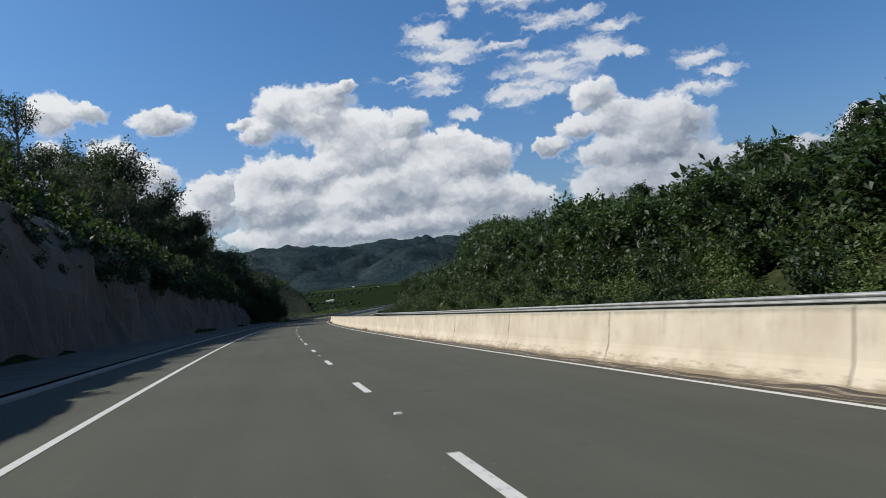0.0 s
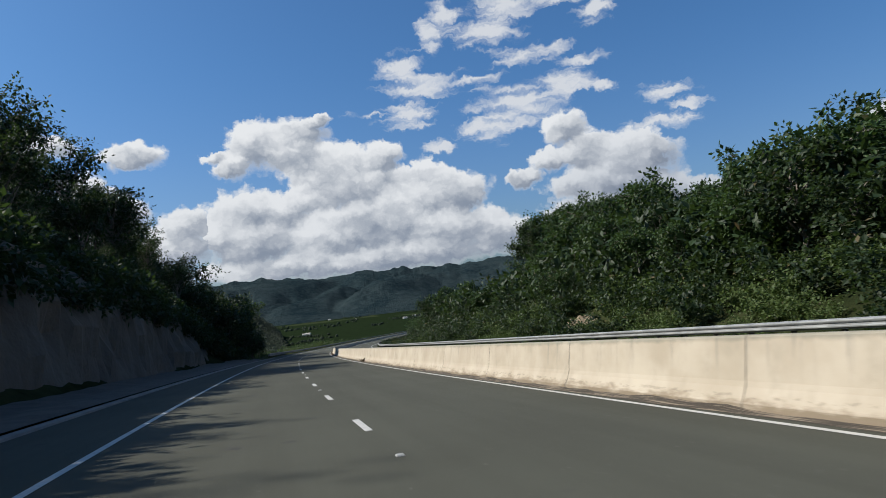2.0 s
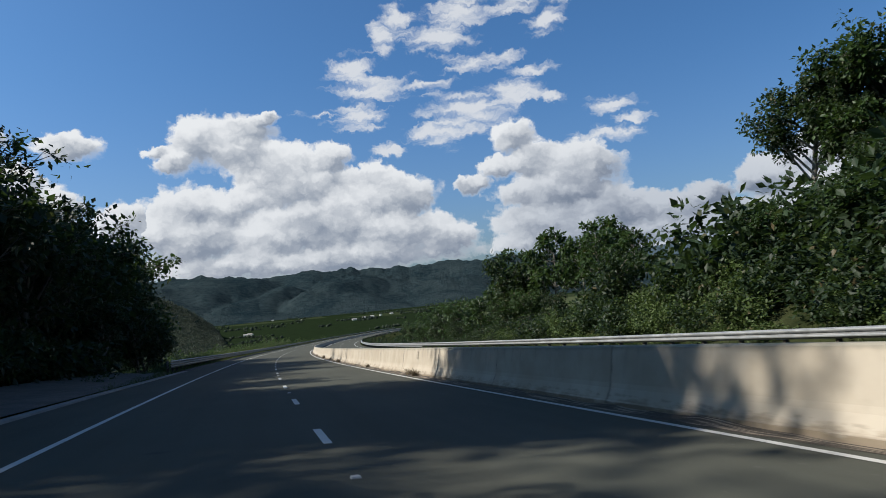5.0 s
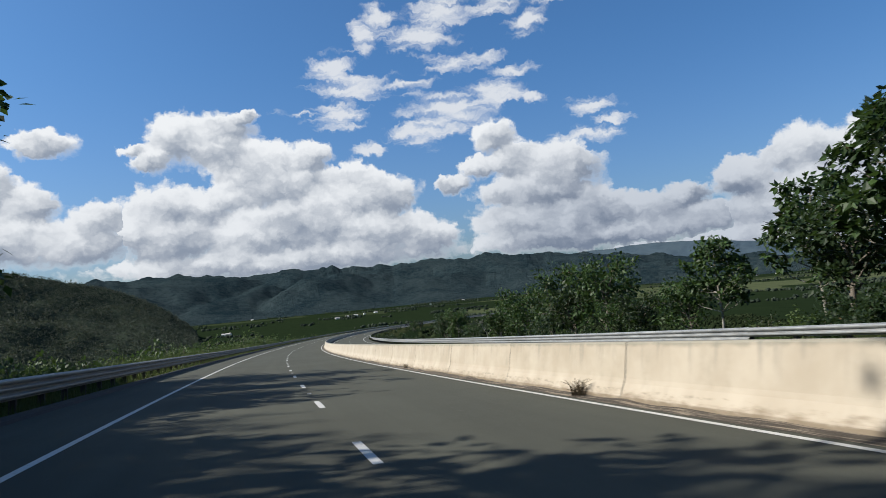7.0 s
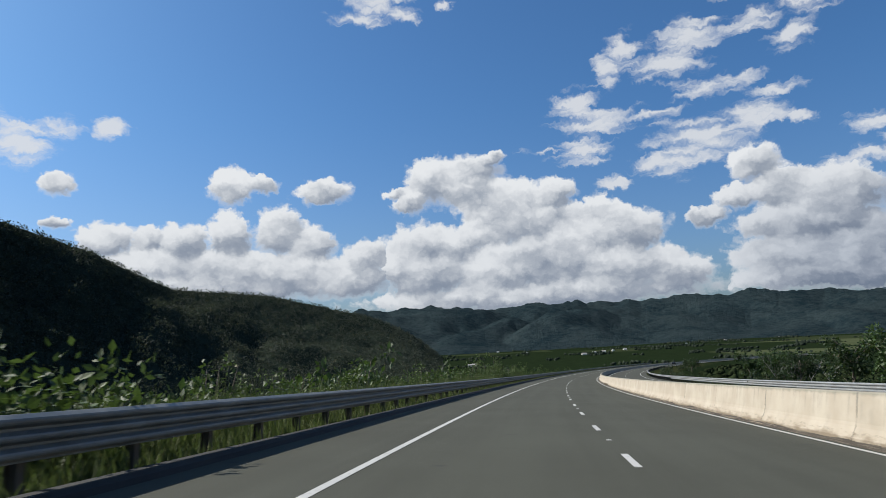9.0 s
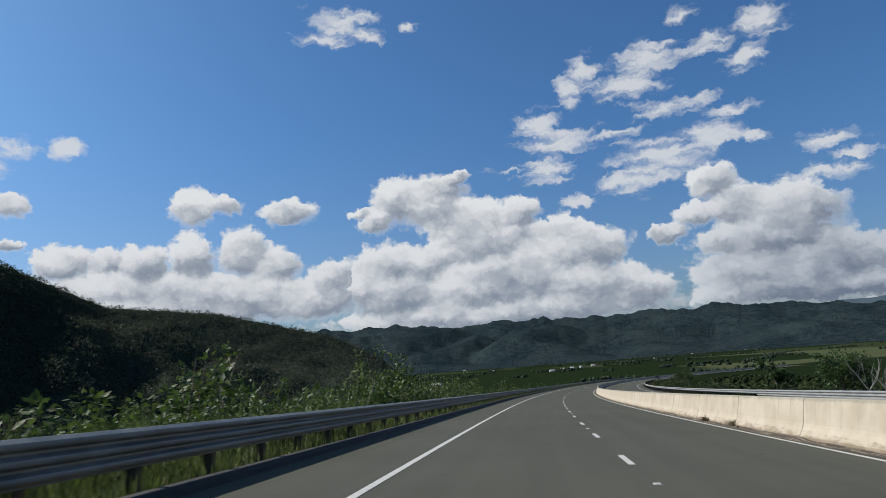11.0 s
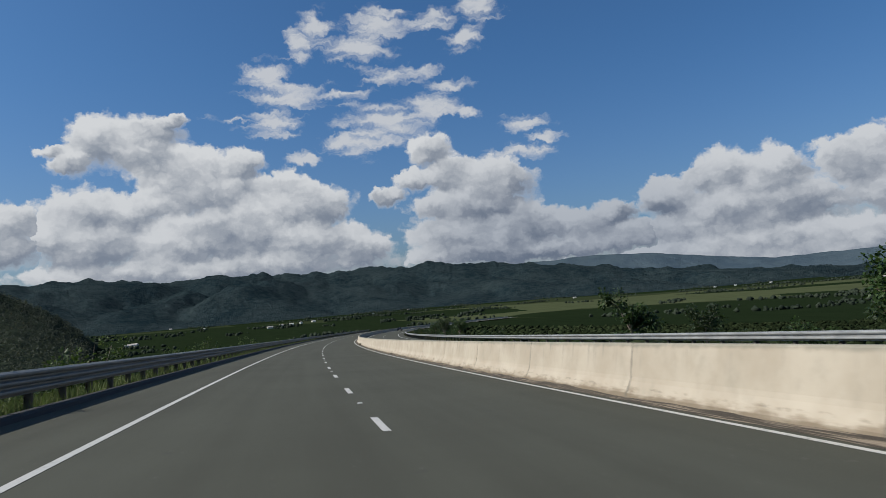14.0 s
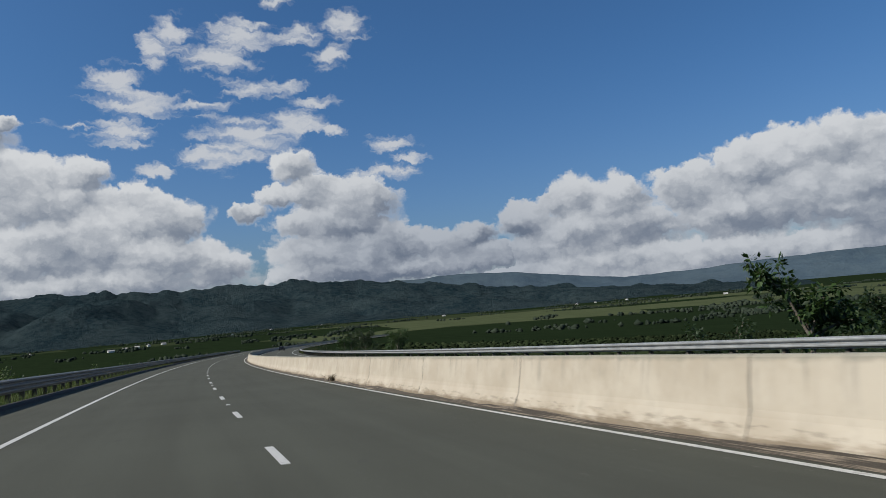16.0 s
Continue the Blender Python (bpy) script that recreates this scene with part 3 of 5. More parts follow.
def sweep(name, length, profile, mat, pieces=1, closed=True):
    """A straight prism along local x with the profile (y, z), with end caps."""
    n = len(profile)
    xs = np.linspace(0, length, pieces + 1)
    v = [(x, y, z) for x in xs for y, z in profile]
    f = []
    for i in range(pieces):
        for j in range(n if closed else n - 1):
            k = (j + 1) % n
            f.append((i * n + j, i * n + k, (i + 1) * n + k, (i + 1) * n + j))
    if closed:
        f.append(tuple(range(n - 1, -1, -1)))
        f.append(tuple(pieces * n + j for j in range(n)))
    me = mesh_of(name, v, f, mat)
    bm = bmesh.new()
    bm.from_mesh(me)
    bmesh.ops.recalc_face_normals(bm, faces=bm.faces)
    bm.to_mesh(me)
    bm.free()
    return me


# ---- ground, roads ----
def build_ground():
    def ticks(lo, hi, fine_lo, fine_hi, fine):
        mid = list(np.arange(fine_lo, fine_hi + 0.1, fine))
        out, w = [], fine
        x = fine_lo
        while x > lo:
            w = min(w * 1.18, 160)
            x -= w
            out.append(x)
        up, w, x = [], fine, fine_hi
        while x < hi:
            w = min(w * 1.18, 160)
            x += w
            up.append(x)
        return np.array(out[::-1] + mid + up)

    x, y = ticks(-4600, 4800, -60, 260, 3.0), ticks(-1500, 4800, -60, 560, 3.0)
    gx, gy = np.meshgrid(x, y)
    z = lie(gx.ravel(), gy.ravel())
    me = mesh_of("ground", np.stack([gx.ravel(), gy.ravel(), z], 1), grid_faces(len(y), len(x)), [FIELDS, GRASS], None, True)
    st, off = nearest(gx.ravel(), gy.ravel())
    near = (off > -22) & (off < 23) & (st > ST[0] - 40) & (st < ST[-1])
    near |= (np.abs(off) < 160) & (st < 190)
    me.polygons.foreach_set("material_index", near[grid_faces(len(y), len(x))[:, 0]].astype(np.int32))
    tagged(place("ground", me), "grassy roadside soil and green farm fields on the valley plain", "ground", "", "structure")


build_ground()
road = tagged(place("road", ribbon("road", -60, 1030, (-6.05, -5.0, -3.66, -1.8, 0.0, 1.9, 3.82, 4.3), (0,) * 8, ASPHALT)),
              "grey asphalt carriageway of a highway with white lane markings", "road", "", "structure")
far_side = tagged(place("opposite_road", ribbon("opposite_road", -60, 1030, (4.75, 6.4, 8.5, 10.5, 13.0, 14.6), (0,) * 6, ASPHALT)),
                  "grey asphalt carriageway for oncoming traffic behind the concrete barrier", "road", "", "structure")
place("edge_line", ribbon("edge_line", -60, 1030, (-3.72, -3.60), (0.005, 0.005), PAINT), road, None, "solid white edge line")
place("edge_line", ribbon("edge_line", -60, 1030, (3.77, 3.87), (0.005, 0.005), PAINT), road, None, "solid white edge line")
place("edge_line", ribbon("edge_line", -60, 1030, (5.75, 5.89), (0.005, 0.005), PAINT), far_side)
place("edge_line", ribbon("edge_line", -60, 1030, (12.95, 13.09), (0.005, 0.005), PAINT), far_side)
def build_dirt():
    st = np.arange(-60.0, 640.0, 0.35)
    pts = []
    for q in st:
        a_, b_ = noise.noise(Vector((q * 0.35, 1.0, 0))), noise.noise(Vector((q * 1.3, 5.0, 0)))
        high = max(0.03 + 0.06 * a_ + 0.035 * b_, 0.008)
        wide = 0.25 + 0.07 * a_ + 0.06 * noise.noise(Vector((q * 2.1, 9.0, 0)))
        for f, h in ((0.0, 0.003), (0.3, 0.35), (0.6, 0.6 + 0.3 * b_), (1.0, 1.0), (1.25, 1.0)):
            pts.append(at(q, 4.235 - wide * (1 - f), max(high * h, 0.004)))
    uv = [(f, q) for q in st for f in (0.0, 0.3, 0.6, 1.0, 1.25)]
    return place("dirt_strip", mesh_of("dirt_strip", pts, grid_faces(len(st), 5)[:, ::-1], WASHED_DIRT, uv))


dirt = build_dirt()
tagged(dirt, "brown dirt washed along the foot of the barrier", "dirt", "", "structure")
tagged(place("kerb", ribbon("kerb", 172, 1030, (-5.86, -5.92, -6.05, -6.26, -6.38, -6.42), (0.0, 0.06, 0.09, 0.09, 0.05, -0.1), SHADED_KERB)),
       "low dark asphalt kerb at the edge of the shoulder, with the rail's shade in its colour", "kerb", "", "structure")
tagged(place("kerb", ribbon("kerb", -60, 172, (-5.90, -5.92, -5.95, -6.20, -6.26), (0.0, 0.045, 0.055, 0.05, -0.1), KERB)),
       "low pale concrete kerb below the rock cutting", "kerb", "", "structure")
tagged(place("gravel_strip", ribbon("gravel_strip", 172, 1030, (-6.40, -6.48, -6.66), (0.035, 0.035, -0.02), VERGE)),
       "narrow strip of pale gravel behind the kerb", "gravel", "", "structure")
tagged(place("verge", ribbon("verge", -60, 172, (-6.5, -7.5, -8.6, -9.6, -11.2), (0.03, 0.10, 0.05, 0.16, 0.35), VERGE)),
       "stony brown verge at the foot of the cutting", "verge", "", "structure")


def build_markings():
    h = 0.055
    v = [(-0.76, -h, 0), (0.76, -h, 0), (0.76, h, 0), (-0.76, h, 0)]
    dash = mesh_of("lane_dash", v, [(0, 1, 2, 3)], PAINT)
    for k in range(-8, 150):
        place("lane_dash", dash, road, frame_at(6.0 * k, 0.0, 0.005))
    for k in range(0, 110):
        place("lane_dash", dash, far_side, frame_at(6.0 * k + 2.0, 9.35, 0.005))
    bm = bmesh.new()
    bmesh.ops.create_cube(bm, size=1.0)
    for q in bm.verts:
        wide = 1.0 if q.co.z < 0 else 0.72
        q.co = Vector((q.co.x * 0.09 * wide, q.co.y * 0.10 * wide, (q.co.z + 0.5) * 0.016))
    stud = from_bm("road_stud", bm, REFLECTOR)
    for k in range(-3, 50):
        place("road_stud", stud, road, frame_at(12.0 * k - 3.0, 0.0, 0.002))


build_markings()


def build_soil_patch():
    """A small raw scar in the bank below the wood."""
    st, un = np.linspace(93.0, 98.0, 23), np.linspace(19.6, 21.4, 11)
    pts = []
    for q in st:
        for w in un:
            x, y, _ = at(q, w)
            e = max(0.0, 1 - ((q - 95.5) / 2.5) ** 2) * max(0.0, 1 - ((w - 20.5) / 0.9) ** 2)
            pts.append((x, y, float(lie(x, y)[0]) - 0.15 + 0.32 * e ** 0.5 + 0.9 * e * noise.noise(Vector((q * 1.7, w * 2.3, 2.0)))))
    me = mesh_of("soil_patch", pts, grid_faces(len(st), len(un))[:, ::-1], SOIL)
    tagged(place("soil_patch", me), "bare patch of pale brown soil on the bank", "soil", "", "structure")


build_soil_patch()


# ---- concrete barrier in 5 m sections ----
def build_barrier():
    prof = [(0.0, -0.25), (0.0, 0.08), (-0.02, 0.10), (-0.095, 0.27), (-0.115, 0.34), (-0.195, 0.865), (-0.215, 0.89),
            (-0.375, 0.89), (-0.395, 0.865), (-0.475, 0.34), (-0.495, 0.27), (-0.57, 0.10), (-0.59, 0.08), (-0.59, -0.25)]
    me = sweep("barrier_section", 4.978, prof, CONCRETE, 2)
    b = thing("concrete_barrier", "cream concrete crash barrier of jointed sections with dark stains", "barrier", frame_at(-59.5, 4.23), "", "structure")
    for k in range(-11, 205):
        place("barrier_section", me, b, frame_at(5.0 * k + 2.0, 4.23) @ pose(0, 0, 0, 0, 0, -5.0 * 0.5 * 0.05))
    return b


barrier = build_barrier()


# ---- guard rails ----
def beam_profile(waves, thick=0.012):
    """The corrugated section of a crash rail, face towards -y, bottom at z = 0."""
    one = [(0.0, 0.0), (-0.005, 0.022), (-0.075, 0.058), (-0.082, 0.078), (-0.082, 0.098), (-0.075, 0.118), (-0.005, 0.156)]
    line = []
    for k in range(waves):
        line += [(y, z + 0.162 * k) for y, z in (one if k == 0 else one[1:])]
    line.append((0.0, 0.162 * waves - 0.004))
    return line + [(y + thick, z) for y, z in reversed(line)]


def post_mesh(height, mat):
    w, d, t = 0.055, 0.15, 0.012
    prof = [(-w, -d / 2), (w, -d / 2), (w, -d / 2 + t), (t / 2, -d / 2 + t), (t / 2, d / 2 - t), (w, d / 2 - t), (w, d / 2), (-w, d / 2),
            (-w, d / 2 - t), (-t / 2, d / 2 - t), (-t / 2, -d / 2 + t), (-w, -d / 2 + t)]
    v = [(x, y, z) for z in (-0.5, height) for x, y in prof]
    n = len(prof)
    f = [(i, (i + 1) % n, n + (i + 1) % n, n + i) for i in range(n)] + [tuple(range(n - 1, -1, -1)), tuple(range(n, 2 * n))]
    return mesh_of("post", v, f, mat)


def build_left_rail():
    """Three-wave rail on the valley side; its face looks at the road."""
    s0 = 168.0
    rail = thing("guardrail", "galvanised steel crash rail with three ridges on steel posts", "guardrail", frame_at(s0, -6.5), "", "structure")
    beam = sweep("rail_beam", 4.06, beam_profile(3), GRIMY_SHADED_STEEL)
    post, block = post_mesh(0.82, POST_STEEL), sweep("spacer", 0.12, [(0, 0), (0.07, 0), (0.07, 0.4), (0, 0.4)], GRIMY_SHADED_STEEL)
    for k in range(0, 120):
        s = s0 + 4.0 * k
        place("rail_beam", beam, rail, frame_at(s, -6.42, 0.36) @ pose(0, 0, 0, 0, 0, -0.1))
    for k in range(0, 240):
        s = s0 + 2.0 * k + 0.3
        place("post", post, rail, frame_at(s, -6.62, 0.0))
        place("spacer", block, rail, frame_at(s - 0.06, -6.51, 0.40) @ pose(0, 0.075, 0))
    end = sweep("rail_end", 0.45, beam_profile(3), GRIMY_SHADED_STEEL)
    place("rail_end", end, rail, frame_at(s0 - 0.4, -6.52, 0.36) @ pose(0, 0, 0, 0, 0, 14), "flared end piece")


def build_right_rail():
    """Two-wave rail on the far side of the other carriageway, with a three-wave stretch."""
    rail = thing("guardrail", "galvanised steel crash rail beyond the oncoming carriageway", "guardrail", frame_at(-40, 15.1), "", "structure")
    two, three = sweep("rail_beam", 4.06, beam_profile(2), STEEL), sweep("rail_beam", 4.06, beam_profile(3), STEEL)
    post = post_mesh(0.72, POST_STEEL)
    flip = pose(0, 0, 0, 0, 0, 180)
    for k in range(0, 230):
        s = -40.0 + 4.0 * k
        wide = 190 <= s < 330
        m = frame_at(s + 2.0, 15.0, 0.28 if wide else 0.43) @ pose(2.0, 0, 0) @ flip
        place("rail_beam", three if wide else two, rail, m)
    for k in range(0, 300):
        place("post", post, rail, frame_at(-40.0 + 2.0 * k, 15.14, 0.0))


build_left_rail()
build_right_rail()


# ---- rock cutting ----
def build_cut():
    s = np.arange(-60.0, 176.0, 0.8)
    prof_u = np.array([-10.1, -10.3, -10.5, -10.8, -11.0, -11.3, -11.7, -12.4, -13.4, -14.6, -16.0, -17.6, -19.5, -22.5])
    prof_v = np.array([-0.3, 0.5, 1.7, 3.0, 4.2, 5.3, 6.2, 6.8, 7.5, 8.4, 9.4, 10.5, 11.6, 12.2])
    low = 1 - 0.97 * smooth(s, 112, 172)
    pts = []
    for i, q in enumerate(s):
        for u, v in zip(prof_u, prof_v):
            p = Vector((q * 0.35, u, v * 0.5))
            k = 0.75 * noise.fractal(p, 0.9, 2.1, 4) + 0.5 * noise.noise(Vector((q * 0.11, v * 0.3, 7.0)))
            out = k * min(1.0, max(v, 0.0) / 1.2)
            pts.append(at(q, u + out * 0.9 - 3.0 * (1 - low[i]), max(v * low[i], -0.3) + 0.35 * out))
    me = mesh_of("rock_cutting", pts, grid_faces(len(s), len(prof_u)), ROCK, None, False)
    tagged(place("rock_cutting", me), "bare brown rock face of a road cutting in shade", "rock face", "", "structure")


build_cut()


# ---- plants ----
rng = np.random.default_rng(7)


def leaves(centres, count, spread, size, droop=0.25, up=0.2, gen=rng):
    """Folded leaf blades round each centre: verts and faces."""
    c = np.repeat(np.asarray(centres, float), count, 0)
    spread = spread * np.repeat(0.7 + 0.6 * gen.random(len(centres)), count)
    n = len(c)
    d = gen.normal(size=(n, 3))
    d[:, 2] += up
    d /= np.linalg.norm(d, axis=1)[:, None]
    base = c + d * (spread * gen.random(n) ** 0.5)[:, None]
    axis = d + gen.normal(size=(n, 3)) * 0.5
    axis[:, 2] -= droop
    axis /= np.linalg.norm(axis, axis=1)[:, None]
    side = np.cross(axis, gen.normal(size=(n, 3)) * 0.5 + [0, 0, 1.0])
    side /= np.linalg.norm(side, axis=1)[:, None] + 1e-6
    nrm = np.cross(side, axis)
    ln = size * (0.65 + 0.7 * gen.random(n))[:, None]
    w = ln * (0.24 + 0.10 * gen.random(n))[:, None]
    mid = base + axis * ln * (0.32 + 0.22 * gen.random(n))[:, None] - nrm * ln * 0.06
    v = np.stack([base, mid + side * w + nrm * ln * 0.07, base + axis * ln - nrm * ln * 0.08, mid - side * w + nrm * ln * 0.07], 1).reshape(-1, 3)
    f = np.arange(n * 4).reshape(n, 4)
    return v, f


def tube(path, radii, sides=6):
    path = [Vector(p) for p in path]
    v, f = [], []
    for i, (p, r) in enumerate(zip(path, radii)):
        d = (path[min(i + 1, len(path) - 1)] - path[max(i - 1, 0)]).normalized()
        a = d.orthogonal().normalized()
        b = d.cross(a)
        for k in range(sides):
            t = 2 * math.pi * k / sides
            v.append(tuple(p + (a * math.cos(t) + b * math.sin(t)) * r))
        if i:
            o = (i - 1) * sides
            f += [(o + k, o + (k + 1) % sides, o + sides + (k + 1) % sides, o + sides + k) for k in range(sides)]
    return v, f


def merge(parts):
    v, f = [], []
    for pv, pf in parts:
        o = len(v)
        v += [tuple(p) for p in pv]
        f += [tuple(i + o for i in q) for q in pf]
    return v, f


TALL = {}


def make_tree(name, label, height, spread, style, seed, leaf_mat, bark, leaf=0.36, per=15, dense=1.0):
    """A tapered trunk with limbs, and a crown of many leaf clusters round the limbs' twigs."""
    gen = np.random.default_rng(seed)
    lean = gen.normal(size=2) * 0.05
    trunk_top = height * (0.80 if style == "tall" else 0.62)
    path = [(lean[0] * z + 0.12 * math.sin(z * 0.7 + seed), lean[1] * z + 0.12 * math.cos(z * 0.6 + seed), z) for z in np.linspace(-0.6, trunk_top, 7)]
    r0 = 0.020 * height
    parts = [tube(path, np.linspace(r0, r0 * 0.35, 7), 7)]
    centres = []
    limbs = int(10 + height * 0.7)
    for k in range(limbs):
        f = 0.28 + 0.72 * (k + gen.random()) / limbs
        if style == "tall":
            f = 0.44 + 0.56 * (k + gen.random()) / limbs
        i = min(int(f * 6), 5)
        p0 = Vector(path[i]).lerp(Vector(path[i + 1]), f * 6 - i)
        ang = k * 2.4 + gen.random() * 0.8
        out = spread * (0.55 + 0.45 * gen.random()) * (1.0 if style != "tall" else (1.1 - 0.45 * abs(f - 0.55)))
        out *= 0.45 + 0.55 * math.sin(math.pi * min(max((f - 0.15) / 0.95, 0.12), 0.92))
        rise = (height - p0.z) * (0.25 + 0.65 * gen.random()) * (0.6 if style == "umbrella" else 0.75)
        tip = p0 + Vector((math.cos(ang) * out, math.sin(ang) * out, rise))
        bow = p0.lerp(tip, 0.5) + Vector((0, 0, -0.12 * out if style == "umbrella" else 0.10 * out))
        parts.append(tube([p0, bow, tip], (r0 * 0.38, r0 * 0.22, r0 * 0.06), 5))
        count = int((5 if style != "umbrella" else 4) * dense + 0.5)
        for j in range(count):
            g = 0.35 + 0.65 * (j + gen.random()) / count
            q = p0.lerp(bow, g * 2) if g < 0.5 else bow.lerp(tip, g * 2 - 1)
            way = Vector((math.cos(ang), math.sin(ang), 0.35)) * 0.7 + Vector(np.clip(gen.normal(size=3), -1.5, 1.5) * np.array([0.8, 0.8, 0.45]))
            twig = q + way.normalized() * spread * (0.14 + 0.22 * gen.random())
            parts.append(tube([q, twig], (r0 * 0.12, r0 * 0.04), 4))
            for h in ((0.95,) if style == "umbrella" else (0.45, 1.0)):
                centres.append(tuple(q.lerp(twig, h) + Vector(np.clip(gen.normal(size=3), -1.2, 1.2) * leaf * 0.4)))
    v, f = leaves(centres, per, leaf * (1.25 if style == "umbrella" else 1.6), leaf, 0.3, 0.25, gen)
    keep = v.reshape(-1, 4, 3)[:, :, 2].min(1) > 0.3
    f = f[keep]
    tree = thing(name, label, "tree")
    tv, tf = merge(parts)
    place("trunk", mesh_of("trunk", tv, tf, bark, None, True), tree)
    place("crown", mesh_of("crown", v, f, leaf_mat), tree)
    TALL[tree.name] = float(np.percentile(v[f.ravel(), 2], 99.5))
    return tree


def make_tier_tree(name, label, height, spread, seed, leaf_mat, bark, leaf=0.5):
    """A slender tree whose upturned limbs stand in tiers, each ending in rosettes of large drooping leaves."""
    gen = np.random.default_rng(seed)
    path = [(0.10 * math.sin(z * 0.7 + seed), 0.10 * math.cos(z * 0.5 + seed), z) for z in np.linspace(-0.6, height * 0.95, 9)]
    r0 = 0.013 * height
    parts, centres = [tube(path, np.linspace(r0, r0 * 0.35, 9), 7)], [path[-1]]
    tiers = 7
    for t in range(tiers):
        f = 0.34 + 0.62 * (t + 0.35 * gen.random()) / tiers
        i = min(int(f * 8), 7)
        p0 = Vector(path[i]).lerp(Vector(path[i + 1]), f * 8 - i)
        for k in range(4 if t < 5 else 3):
            ang = k * 6.283 / 4 + t * 0.9 + gen.normal() * 0.35
            out = spread * (1.05 - 0.75 * (t / tiers) ** 1.5) * (0.65 + 0.5 * gen.random())
            way = Vector((math.cos(ang), math.sin(ang), 0))
            tip = p0 + way * out + Vector((0, 0, out * (0.35 + 0.35 * gen.random())))
            bow = p0.lerp(tip, 0.55) - Vector((0, 0, 0.12 * out))
            parts.append(tube([p0, bow, tip], (r0 * 0.36, r0 * 0.26, r0 * 0.10), 5))
            centres.append(tuple(tip))
            for j in range(4):
                g = bow.lerp(tip, 0.05 + 0.25 * j)
                q = g + Vector((-way.y, way.x, 0)) * (0.55 if j % 2 else -0.55) * (0.6 + gen.random()) + Vector((0, 0, 0.2 + 0.35 * gen.random())) + way * 0.3
                parts.append(tube([g, q], (r0 * 0.10, r0 * 0.05), 4))
                centres.append(tuple(q))
    v, f = leaves(centres, 17, leaf * 0.55, leaf, 0.55, 0.55, gen)
    tree = thing(name, label, "tree")
    tv, tf = merge(parts)
    place("trunk", mesh_of("trunk", tv, tf, bark, None, True), tree)
    place("crown", mesh_of("crown", v, f, leaf_mat), tree)
    TALL[tree.name] = float(np.percentile(v[:, 2], 99.5))
    return tree


def make_shrub(name, label, height, spread, seed, mat, leaf=0.2, clusters=46, per=16):
    gen = np.random.default_rng(seed)
    centres, parts = [], []
    for k in range(7):
        ang, r = gen.random() * 6.28, spread * gen.random() ** 0.5
        tip = (math.cos(ang) * r, math.sin(ang) * r, height * (0.45 + 0.5 * gen.random()))
        parts.append(tube([(tip[0] * 0.2, tip[1] * 0.2, -0.4), (tip[0] * 0.7, tip[1] * 0.7, tip[2] * 0.55), tip], (0.03, 0.02, 0.008), 4))
        for j in range(clusters // 7):
            g = gen.random()
            jog = np.clip(gen.normal(size=3), -1.3, 1.3)
            centres.append((tip[0] * (0.3 + 0.8 * g) + jog[0] * spread * 0.24, tip[1] * (0.3 + 0.8 * g) + jog[1] * spread * 0.24,
                            max(0.12, tip[2] * (0.15 + 0.85 * g) + jog[2] * 0.10 * height)))
    v, f = leaves(centres, per, leaf * 1.7, leaf, 0.2, 0.3, gen)
    shrub = thing(name, label, "shrub")
    sv, sf = merge(parts)
    place("stem", mesh_of("stem", sv, sf, BARK), shrub)
    place("foliage", mesh_of("foliage", v, f, mat), shrub)
    TALL[shrub.name] = float(np.percentile(v[:, 2], 98))
    return shrub


PROTOS = {}


def tall_of(kind):
    return TALL[PROTOS[kind][0].name]


def grow(kind, s, u, scale=1.0, turn_by=None, sink=0.0, z=None, group=""):
    """Sets a copy of a plant on the ground at station s, offset u."""
    x, y, _ = at(s, u)
    z = float(lie(x, y)[0]) if z is None else z
    turn_by = rng.random() * 360 if turn_by is None else turn_by
    m = pose(x, y, z - sink, 0, 0, turn_by) @ Matrix.Diagonal((scale, scale, scale * (0.92 + 0.16 * rng.random()), 1))
    proto, used = PROTOS[kind]
    if not used:
        PROTOS[kind][1] = True
        proto.matrix_basis = m
        ob = proto
    else:
        ob = copy_thing(proto, m @ Matrix.Diagonal((*proto.scale, 1)).inverted())
    return tagged(ob, "", "", group)


